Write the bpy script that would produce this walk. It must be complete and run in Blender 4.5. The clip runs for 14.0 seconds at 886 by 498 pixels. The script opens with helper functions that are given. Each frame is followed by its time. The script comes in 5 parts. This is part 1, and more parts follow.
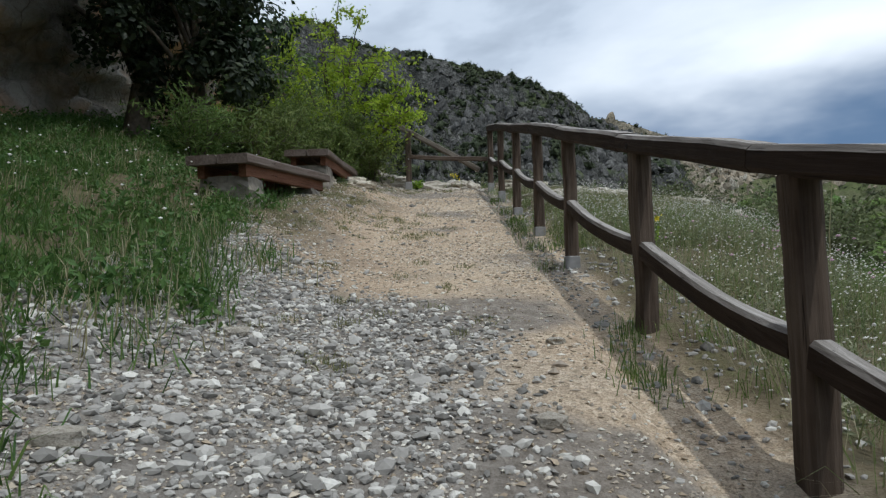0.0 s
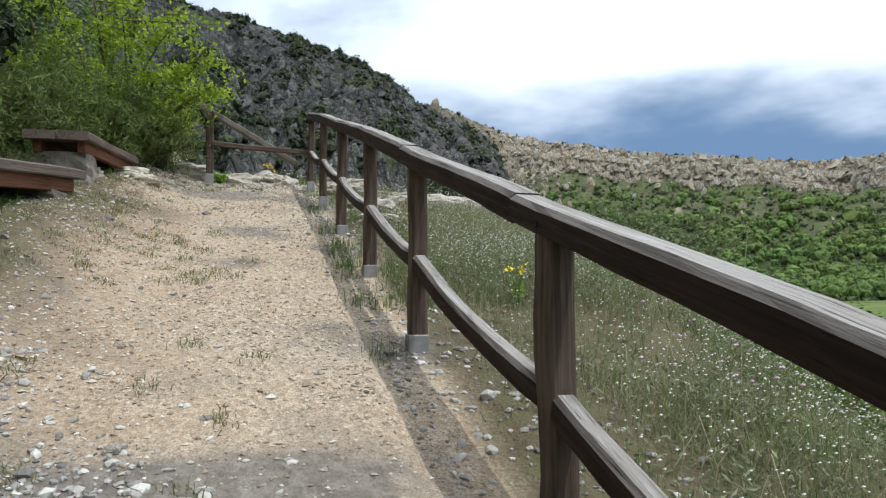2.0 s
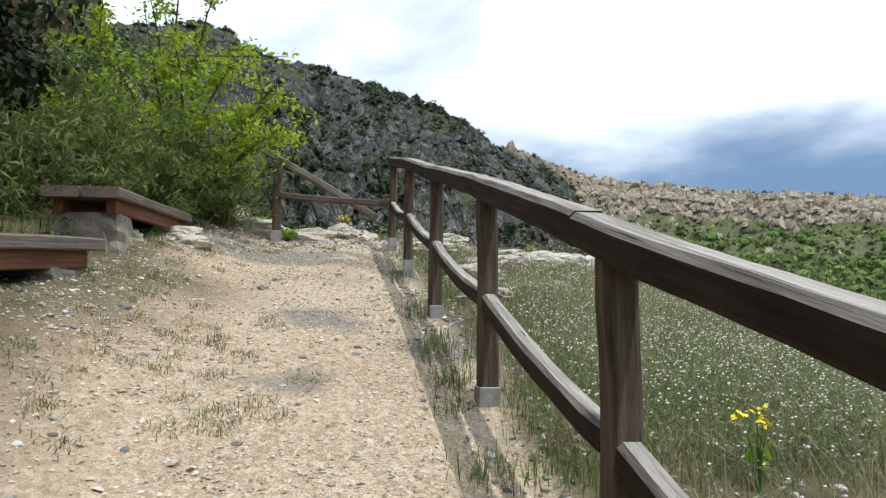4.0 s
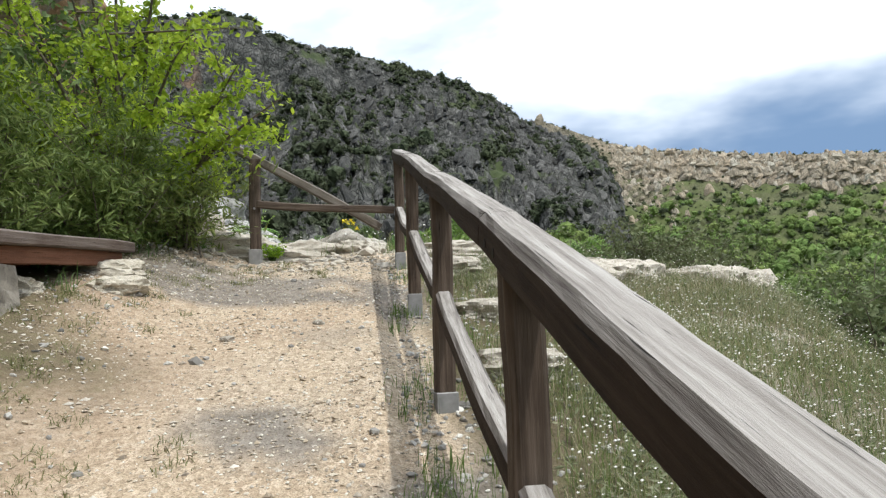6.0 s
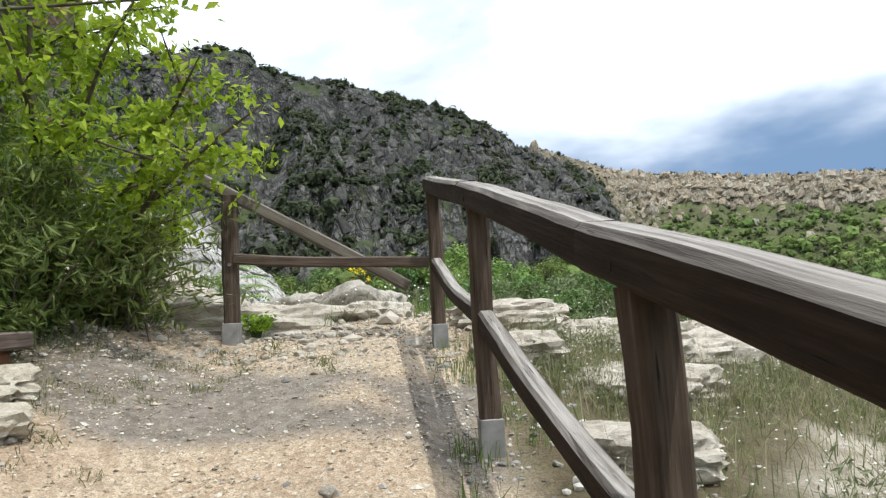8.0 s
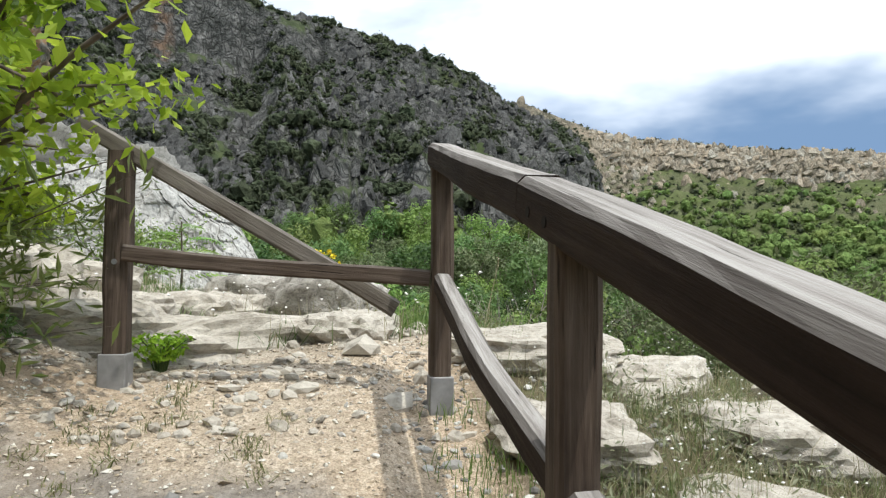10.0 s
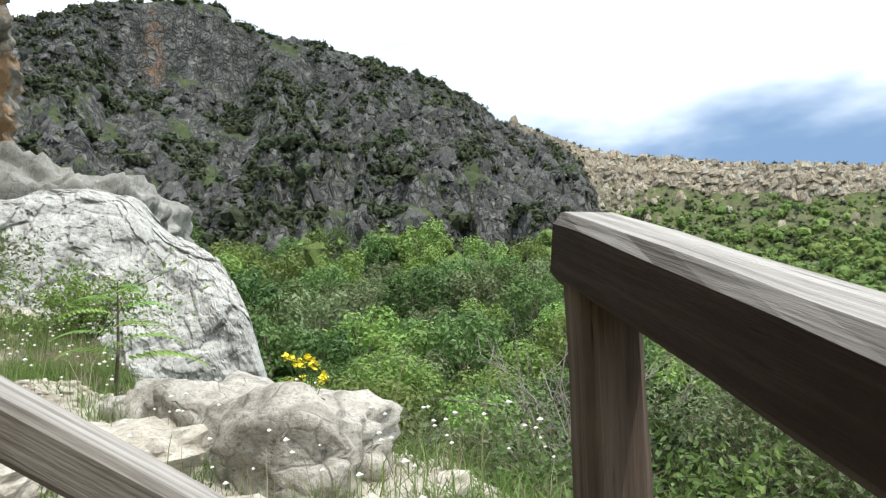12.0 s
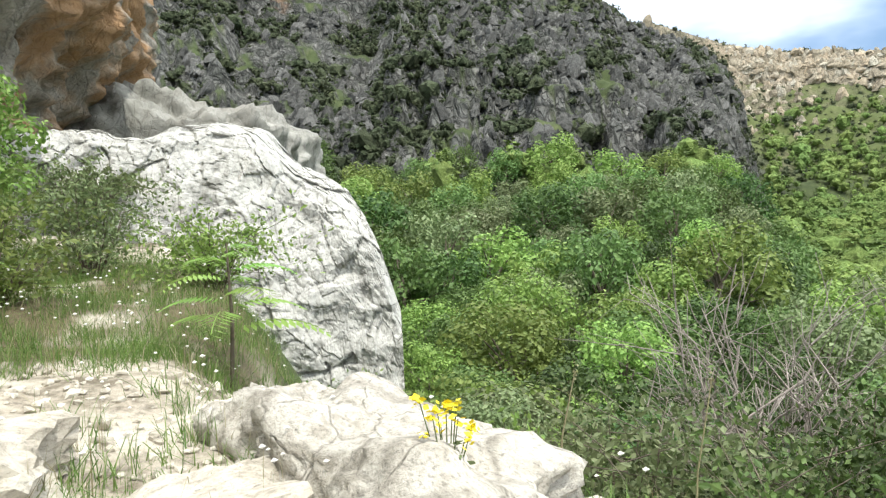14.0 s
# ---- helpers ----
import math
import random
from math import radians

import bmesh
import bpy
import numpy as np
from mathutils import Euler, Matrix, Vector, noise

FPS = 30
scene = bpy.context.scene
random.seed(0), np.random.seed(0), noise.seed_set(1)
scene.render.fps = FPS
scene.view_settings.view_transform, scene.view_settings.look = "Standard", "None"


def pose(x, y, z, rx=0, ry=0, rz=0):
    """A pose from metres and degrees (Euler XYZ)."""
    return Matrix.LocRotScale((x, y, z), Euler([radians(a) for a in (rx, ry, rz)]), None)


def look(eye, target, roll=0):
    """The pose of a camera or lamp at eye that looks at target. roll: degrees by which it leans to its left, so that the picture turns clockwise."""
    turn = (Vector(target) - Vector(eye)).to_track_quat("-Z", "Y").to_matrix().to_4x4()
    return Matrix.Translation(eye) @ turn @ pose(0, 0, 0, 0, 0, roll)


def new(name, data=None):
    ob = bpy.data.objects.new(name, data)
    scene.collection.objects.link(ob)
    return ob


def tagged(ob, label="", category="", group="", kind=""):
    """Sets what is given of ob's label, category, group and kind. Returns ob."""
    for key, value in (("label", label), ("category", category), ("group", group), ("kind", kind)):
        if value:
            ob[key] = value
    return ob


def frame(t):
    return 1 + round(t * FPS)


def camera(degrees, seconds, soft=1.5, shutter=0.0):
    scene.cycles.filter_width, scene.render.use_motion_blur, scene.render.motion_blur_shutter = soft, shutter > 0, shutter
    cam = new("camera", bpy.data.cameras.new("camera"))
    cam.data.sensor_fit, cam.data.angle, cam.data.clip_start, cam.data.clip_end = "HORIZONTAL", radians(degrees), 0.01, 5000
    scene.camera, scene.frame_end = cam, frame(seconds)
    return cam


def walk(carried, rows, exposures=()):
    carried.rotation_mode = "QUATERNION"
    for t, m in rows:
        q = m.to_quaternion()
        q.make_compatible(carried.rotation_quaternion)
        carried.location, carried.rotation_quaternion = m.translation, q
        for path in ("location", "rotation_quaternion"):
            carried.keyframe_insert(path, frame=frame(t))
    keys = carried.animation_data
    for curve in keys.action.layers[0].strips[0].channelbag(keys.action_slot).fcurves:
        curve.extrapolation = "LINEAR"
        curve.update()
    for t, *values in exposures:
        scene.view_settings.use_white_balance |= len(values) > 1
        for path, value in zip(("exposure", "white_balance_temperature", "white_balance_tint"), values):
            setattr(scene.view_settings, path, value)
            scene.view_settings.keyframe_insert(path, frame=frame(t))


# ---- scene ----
PATH = [
    (0, (0.11, 0.432, -0.148), (0.113, 2.423, 0.038), -1.0),
    (0.5, (0.062, 0.749, -0.009), (0.412, 2.709, 0.179), -1.1),
    (1, (0.212, 1.176, 0.164), (0.632, 3.12, 0.375), 0.7),
    (1.5, (0.221, 1.553, 0.313), (0.643, 3.493, 0.556), -1.6),
    (2, (0.264, 1.908, 0.469), (0.794, 3.833, 0.589), 0.0),
    (2.5, (0.339, 2.299, 0.618), (0.882, 4.21, 0.845), -0.3),
    (3, (0.289, 2.774, 0.712), (0.73, 4.703, 1.0), -0.7),
    (5.3, (0.606, 4.614, 1.315), (0.825, 6.598, 1.437), -0.8),
    (5.5, (0.669, 4.772, 1.388), (0.838, 6.762, 1.497), -3.2),
    (6, (0.714, 5.311, 1.489), (0.923, 7.292, 1.669), -1.9),
    (6.5, (0.746, 5.844, 1.605), (0.886, 7.831, 1.783), -1.4),
    (7, (0.71, 6.34, 1.78), (0.795, 8.332, 1.935), -2.2),
    (7.5, (0.575, 6.745, 1.913), (0.735, 8.735, 2.042), -1.2),
    (8, (0.521, 7.3, 1.968), (0.742, 9.271, 2.23), -3.3),
    (8.2, (0.534, 7.456, 2.061), (0.711, 9.434, 2.303), -1.7),
    (10.5, (0.581, 9.465, 2.574), (0.9, 11.436, 2.685), -0.1),
    (11, (0.614, 10.013, 2.756), (0.922, 11.986, 2.874), -3.2),
    (11.5, (0.561, 10.521, 2.877), (0.83, 12.492, 3.08), -1.4),
    (12, (0.595, 10.962, 2.97), (0.896, 12.932, 3.145), -0.8),
    (12.5, (0.606, 11.38, 3.106), (0.934, 13.339, 3.337), -1.1),
    (13, (0.571, 11.763, 3.218), (0.949, 13.715, 3.429), -1.8),
    (13.5, (0.522, 12.045, 3.301), (0.862, 14.016, 3.347), -2.8),
    (14, (0.522, 12.2, 3.319), (0.439, 14.197, 3.252), -1.9),
]
cam = camera(67.1, 14.0, soft=1.3)
EXPOSURES = [(0.0, -1.12, 5850, 7), (0.5, -1.0, 5850, 7), (1.0, -0.84, 5850, 7), (2.0, -0.6, 5900, 7), (3.0, -0.53, 5950, 7), (5.5, -0.32, 6200, 8), (10.0, -0.33, 6200, 7.5), (11.5, -0.12, 6200, 7), (13.0, 0.03, 6200, 6), (13.5, 0.14, 6250, 6), (14.0, 0.28, 6400, 6)]
walk(cam, [(t, look(eye, target, roll)) for t, eye, target, roll in PATH], EXPOSURES)

# ---- sky and sun ----
SUN_TO = Vector((0.24, -0.40, 1.0)).normalized()
sun = new("sun", bpy.data.lights.new("sun", "SUN"))
sun.data.energy, sun.data.angle, sun.data.color = 3.7, radians(0.6), (1.0, 0.95, 0.86)
sun.matrix_world = look(SUN_TO * 50, (0, 0, 0))

world = bpy.data.worlds.new("sky")
scene.world = world
world.use_nodes = True


def build_sky(nt):
    nt.nodes.clear()
    N, L = nt.nodes.new, nt.links.new
    out, bg = N("ShaderNodeOutputWorld"), N("ShaderNodeBackground")
    sky = N("ShaderNodeTexSky")
    sky.sky_type, sky.sun_disc = "NISHITA", False
    sky.sun_elevation = math.asin(SUN_TO.z)
    sky.sun_rotation = math.atan2(SUN_TO.x, SUN_TO.y)
    coord, sep, comb = N("ShaderNodeTexCoord"), N("ShaderNodeSeparateXYZ"), N("ShaderNodeCombineXYZ")
    L(coord.outputs["Generated"], sep.inputs[0])
    # the cloud layer: directions laid onto a flat sheet overhead
    up = N("ShaderNodeMath"); up.operation = "MAXIMUM"; up.inputs[1].default_value = 0.0
    L(sep.outputs["Z"], up.inputs[0])
    lift = N("ShaderNodeMath"); lift.operation = "ADD"; lift.inputs[1].default_value = 0.16
    L(up.outputs[0], lift.inputs[0])
    for i, axis in enumerate("XY"):
        dv = N("ShaderNodeMath"); dv.operation = "DIVIDE"
        L(sep.outputs[axis], dv.inputs[0]); L(lift.outputs[0], dv.inputs[1]); L(dv.outputs[0], comb.inputs[i])
    noise1 = N("ShaderNodeTexNoise")
    noise1.inputs["Scale"].default_value, noise1.inputs["Detail"].default_value = 0.75, 7
    noise1.inputs["Roughness"].default_value, noise1.inputs["Distortion"].default_value = 0.52, 0.25
    mp = N("ShaderNodeMapping"); mp.inputs["Location"].default_value = (1.35, 0.4, 0.0)
    L(comb.outputs[0], mp.inputs["Vector"]); L(mp.outputs[0], noise1.inputs["Vector"])
    cover = N("ShaderNodeValToRGB")
    cover.color_ramp.elements[0].position, cover.color_ramp.elements[1].position = 0.18, 0.36
    L(noise1.outputs["Fac"], cover.inputs[0])
    # low, far clouds are grey-blue and seen from their shaded side; the high ones are bright
    low = N("ShaderNodeMapRange"); low.interpolation_type = "SMOOTHSTEP"
    low.inputs["From Min"].default_value, low.inputs["From Max"].default_value = 0.20, 0.315
    wob = N("ShaderNodeMath"); wob.operation = "MULTIPLY_ADD"; wob.inputs[1].default_value = 0.26
    n2 = N("ShaderNodeTexNoise"); n2.inputs["Scale"].default_value, n2.inputs["Detail"].default_value = 0.9, 5
    L(comb.outputs[0], n2.inputs["Vector"])
    L(n2.outputs["Fac"], wob.inputs[0]); 
    off = N("ShaderNodeMath"); off.operation = "SUBTRACT"; off.inputs[1].default_value = 0.13
    L(up.outputs[0], off.inputs[0]); L(off.outputs[0], wob.inputs[2]); L(wob.outputs[0], low.inputs["Value"])
    cloud = N("ShaderNodeMixRGB")
    cloud.inputs[1].default_value, cloud.inputs[2].default_value = (3.6, 5.5, 8.6, 1), (19, 19.3, 19.8, 1)
    L(low.outputs[0], cloud.inputs[0])
    puff = N("ShaderNodeValToRGB")
    puff.color_ramp.elements[0].position, puff.color_ramp.elements[1].position = 0.34, 0.58
    puff.color_ramp.elements[0].color, puff.color_ramp.elements[1].color = (16.0, 17.3, 19.2, 1), (27.5, 27.7, 28.0, 1)
    L(noise1.outputs["Fac"], puff.inputs[0]); L(puff.outputs[0], cloud.inputs[2])
    mix = N("ShaderNodeMixRGB")
    L(cover.outputs[0], mix.inputs[0]); L(sky.outputs[0], mix.inputs[1]); L(cloud.outputs[0], mix.inputs[2])
    L(mix.outputs[0], bg.inputs["Color"])
    bg.inputs["Strength"].default_value = 0.085
    L(bg.outputs[0], out.inputs["Surface"])


build_sky(world.node_tree)

# ---- noise for shapes ----
def hash3(i, j, k, seed):
    n = (i.astype(np.int64) * 374761393 + j.astype(np.int64) * 668265263 + k.astype(np.int64) * 2147483647 + seed * 144665) & 0xFFFFFFFF
    n = ((n ^ (n >> 13)) * 1274126177) & 0xFFFFFFFF
    return ((n ^ (n >> 16)) & 0xFFFF) / 32768.0 - 1.0


def vnoise(p, seed=0):
    f = np.floor(p)
    w = p - f
    w = w * w * (3 - 2 * w)
    i, j, k = f[..., 0], f[..., 1], f[..., 2]
    out = 0
    for a in (0, 1):
        for b in (0, 1):
            for c in (0, 1):
                out = out + hash3(i + a, j + b, k + c, seed) * (w[..., 0] if a else 1 - w[..., 0]) * (w[..., 1] if b else 1 - w[..., 1]) * (w[..., 2] if c else 1 - w[..., 2])
    return out


def fbm(p, octaves=4, gain=0.5, seed=0):
    out, amp = 0, 1.0
    for o in range(octaves):
        out = out + amp * vnoise(p * 2.03 ** o + o * 17.3, seed + o)
        amp *= gain
    return out


def ridged(p, octaves=4, seed=0):
    out, amp = 0, 1.0
    for o in range(octaves):
        out = out + amp * (1 - 2 * np.abs(vnoise(p * 2.1 ** o + o * 9.1, seed + o)))
        amp *= 0.5
    return out


def cells(p, seed=0):
    """Broken blocks: a tone for each block and the distance to its joints."""
    f = np.floor(p)
    d1, d2, tone = np.full(p.shape[:-1], 9.0), np.full(p.shape[:-1], 9.0), np.zeros(p.shape[:-1])
    for i in (-1, 0, 1):
        for j in (-1, 0, 1):
            for k in (-1, 0, 1):
                a, b, c = f[..., 0] + i, f[..., 1] + j, f[..., 2] + k
                q = np.stack([a + 0.5 + 0.45 * hash3(a, b, c, seed), b + 0.5 + 0.45 * hash3(a, b, c, seed + 1), c + 0.5 + 0.45 * hash3(a, b, c, seed + 2)], -1)
                d = np.linalg.norm(p - q, axis=-1)
                near = d < d1
                d2 = np.where(near, d1, np.minimum(d2, d))
                tone = np.where(near, hash3(a, b, c, seed + 3), tone)
                d1 = np.where(near, d, d1)
    return tone, d2 - d1


def step(a, b, x):
    t = np.clip((x - a) / (b - a), 0, 1)
    return t * t * (3 - 2 * t)


def softmin(a, b, k):
    h = np.clip(0.5 + 0.5 * (b - a) / k, 0, 1)
    return b + (a - b) * h - k * h * (1 - h)


def softmax(a, b, k):
    return -softmin(-a, -b, k)


# ---- the lie of the land ----
CX, CY = 0.5, 12.0
RIDGE_AT = (-60, -35, -23.8, -19.6, -15.6, -12.2, -9.9, -8.9, -4.3, 0.5, 5.4, 8.4, 10.4, 12.8, 15.3, 18.1, 20, 22, 24, 28)
RIDGE_UP = (17, 19, 21.0, 22.6, 23.7, 24.3, 23.9, 22.7, 22.0, 21.3, 20.0, 18.9, 18.1, 16.2, 14.7, 13.5, 12.3, 9.3, 5.5, 2)
RIM_AT = (-20, 15, 17.2, 20, 22.4, 24.7, 29, 33, 37, 41, 45, 60, 120, 180)
RIM_UP = (15.5, 15.5, 14.8, 14.0, 13.0, 12.5, 12.0, 11.1, 10.5, 10.0, 9.4, 8.6, 8, 8)


def base_plane(y):
    return 0.2 + 0.2655 * (np.clip(y, -20, 60) - 5.3)


def edge_out(x, y):
    """Metres past the lip of the ledge; negative on it."""
    side = x - (3.6 + 0.3 * np.clip(y - 6, 0, 20))
    lip = np.interp(x, (-30, -1, 1.0, 1.9, 3.5, 5, 6.5, 8), (80, 16.7, 15.5, 13.5, 13.4, 14.6, 15.6, 15.6))
    return softmax(side, (y - lip) * 0.8, 0.8)


def land(x, y):
    x, y = np.asarray(x, float), np.asarray(y, float)
    p = np.stack([x, y, x * 0], -1)
    r = np.hypot(x - CX, y - CY)
    b = np.degrees(np.arctan2(x - CX, y - CY))
    # ledge with the path
    z = softmin(base_plane(y), 2.12 + 0.035 * (y - 12.2), 0.25)
    left = 0.3 * step(-0.3, -1.6, x) + np.clip(-1.6 - x, 0, 4) * 0.26 + np.clip(-5.6 - x, 0, 40) * 0.5
    z = z + left * np.where(y > 12, np.clip(1 - (y - 12) / 9, 0.25, 1), 1)
    z = z - 0.10 * np.clip(x - 1.2, 0, 6) - 0.05 * step(0.72, 0.82, x) * step(1.3, 1.05, x)
    z = z + 0.035 * fbm(p * 0.9, 3, seed=3) * step(-0.4, -1.2, x) + 0.012 * fbm(p * 3.1, 2, seed=5)
    rough = step(12.0, 13.2, y)
    z = z + rough * 0.11 * fbm(p * 0.8, 4, seed=8) + step(1.3, 2.2, x) * 0.07 * fbm(p * 0.9, 3, seed=9)
    d = edge_out(x, y) + 0.6 * fbm(p * 0.35, 3, seed=11)
    z = z - 0.85 * np.logaddexp(0, d * 2.2) / 2.2
    # valley
    front = step(27, 20, b)
    floor = -6.5 + front * 8.5 * step(30, 92, r) - 2.5 * (1 - front) * step(20, 60, r) + 0.9 * fbm(p * 0.045, 3, seed=14)
    floor = floor + step(4, -25, b) * step(24, 60, r) * 6 + (1 - front) * 6.5 * step(90, 185, r)
    z = softmax(z, floor, 1.2)
    # the near hill
    q = np.stack([x, y, x * 0], -1)
    top = 3.1 + 238 * np.tan(np.radians(np.interp(b, RIDGE_AT, RIDGE_UP)))
    foot = 84 + 8 * fbm(q * 0.02, 2, seed=21)
    u = np.clip((r - foot) / (238 - foot), 0, 1.25)
    bluff = step(-21, -18.5, b + 1.2 * fbm(q * 0.05, 3, seed=35)) * step(-6.3, -8.2, b)
    shape = np.where(u < 1, (0.86 - 0.16 * bluff) * u + 0.14 * step(0.86, 0.97, u) + 0.16 * bluff * step(0.90, 0.95, u), 1 - 0.5 * (u - 1))
    rock = ridged(q * 0.045, 4, seed=23)
    crag = ridged(q * 0.11, 4, seed=29)
    # gullies and ribs that run down the slope
    rib = ridged(np.stack([b * 0.55 + 0.6 * fbm(q * 0.03, 2, seed=36), r * 0.018, b * 0], -1), 4, seed=37)
    hill = (top - z) * shape
    body = step(0.01, 0.15, u) * (1 - step(0.88, 0.98, u) * 0.9)
    hill = hill + (2.0 * rock + 1.6 * crag + 2.4 * rib * (1 - 0.8 * bluff) + 0.7 * fbm(q * 0.5, 3, seed=31)) * body
    # ledges: rock steps a few metres high
    for tall, sd in ((9.0, 38), (3.6, 39)):
        lv = hill / tall + 0.9 * fbm(q * (0.22 / tall), 3, seed=sd)
        fr = lv - np.floor(lv)
        hill = hill + tall * 0.62 * (step(0.45, 0.78, fr) - fr + 0.1) * body * step(-0.3, 0.3, fbm(q * 0.025, 2, seed=sd + 9))
    flank = step(24.0, 20.6, b + 0.7 * fbm(q * 0.06, 3, seed=33)) * step(-75, -60, b)
    z = z + np.clip(hill, 0, None) * flank
    # the far rim
    rim = 3.1 + 400 * np.tan(np.radians(np.interp(b, RIM_AT, RIM_UP)))
    jag = 7 * fbm(q * 0.02, 4, seed=41) + 5 * np.abs(fbm(q * 0.05, 3, seed=43))
    v = r + jag
    far = np.interp(v, (185, 250, 330, 384, 392, 394.5, 397, 400, 412, 460, 2500), (0, 0.08, 0.42, 0.70, 0.755, 0.86, 0.89, 0.985, 1.0, 1.03, 1.06))
    face = far * (rim - floor) + (ridged(q * 0.035, 4, seed=47) * 3.0 + ridged(q * 0.12, 3, seed=48) * 1.6) * step(0.1, 0.5, far) * step(0.98, 0.8, far)
    wide = step(9, 13, b) * step(165, 130, b)
    z = np.maximum(z, floor + face * wide)
    return z


def land_at(x, y):
    return float(land(np.array([x]), np.array([y]))[0])


# ---- meshes from arrays ----
def mesh_of(name, verts, faces, material, smooth=False, attrs=None):
    """verts (n, 3); faces (m, 3 or 4)."""
    verts, faces = np.asarray(verts, np.float32), np.asarray(faces, np.int32)
    me = bpy.data.meshes.new(name)
    k = faces.shape[1]
    me.vertices.add(len(verts)); me.vertices.foreach_set("co", verts.ravel())
    me.loops.add(faces.size); me.loops.foreach_set("vertex_index", faces.ravel())
    me.polygons.add(len(faces))
    me.polygons.foreach_set("loop_start", np.arange(0, faces.size, k, dtype=np.int32))
    me.polygons.foreach_set("loop_total", np.full(len(faces), k, np.int32))
    me.polygons.foreach_set("use_smooth", np.full(len(faces), smooth))
    for key, val in (attrs or {}).items():
        me.attributes.new(key, "FLOAT", "POINT").data.foreach_set("value", np.asarray(val, np.float32))
    me.update(); me.validate()
    if material:
        me.materials.append(material)
    return me


def part(name, bm, material, parent=None, label=""):
    """Links a bmesh, or a mesh, as one object under a thing or a part."""
    if isinstance(bm, bmesh.types.BMesh):
        me = bpy.data.meshes.new(name)
        bm.to_mesh(me); bm.free()
        if material:
            me.materials.append(material)
    else:
        me = bm
    ob = new(name, me)
    ob.parent = parent
    return tagged(ob, label)


# ---- materials ----
def material(name, build):
    m = bpy.data.materials.new(name)
    m.use_nodes = True
    nt = m.node_tree
    bsdf = nt.nodes["Principled BSDF"]
    build(nt, bsdf)
    return m


def tex_noise(nt, scale, detail=4, rough=0.6, vec=None, space="Object"):
    n = nt.nodes.new("ShaderNodeTexNoise")
    n.inputs["Scale"].default_value, n.inputs["Detail"].default_value, n.inputs["Roughness"].default_value = scale, detail, rough
    if vec is None:
        vec = nt.nodes.new("ShaderNodeTexCoord").outputs[space]
    nt.links.new(vec, n.inputs["Vector"])
    return n.outputs["Fac"]


def ramp(nt, fac, *stops):
    r = nt.nodes.new("ShaderNodeValToRGB")
    e = r.color_ramp.elements
    while len(e) < len(stops):
        e.new(0.5)
    for el, (pos, col) in zip(e, stops):
        el.position, el.color = pos, (*col, 1) if len(col) == 3 else col
    nt.links.new(fac, r.inputs[0])
    return r.outputs[0]


def mixc(nt, fac, a, b, mode="MIX"):
    m = nt.nodes.new("ShaderNodeMixRGB")
    m.blend_type = mode
    for i, v in ((0, fac), (1, a), (2, b)):
        if hasattr(v, "is_linked"):
            nt.links.new(v, m.inputs[i])
        elif isinstance(v, (int, float)):
            m.inputs[i].default_value = v
        else:
            m.inputs[i].default_value = (*v, 1)
    return m.outputs[0]


def math_node(nt, op, a, b=0.0, clamp=False):
    m = nt.nodes.new("ShaderNodeMath")
    m.operation, m.use_clamp = op, clamp
    for i, v in ((0, a), (1, b)):
        if hasattr(v, "is_linked"):
            nt.links.new(v, m.inputs[i])
        else:
            m.inputs[i].default_value = v
    return m.outputs[0]


def bump(nt, bsdf, height, strength, dist):
    b = nt.nodes.new("ShaderNodeBump")
    b.inputs["Strength"].default_value, b.inputs["Distance"].default_value = strength, dist
    nt.links.new(height, b.inputs["Height"])
    nt.links.new(b.outputs[0], bsdf.inputs["Normal"])


def attr(nt, name):
    n = nt.nodes.new("ShaderNodeAttribute")
    n.attribute_name = name
    return n.outputs["Fac"]


def plain_spec(bsdf, rough, spec=0.3):
    bsdf.inputs["Roughness"].default_value = rough
    bsdf.inputs["Specular IOR Level"].default_value = spec


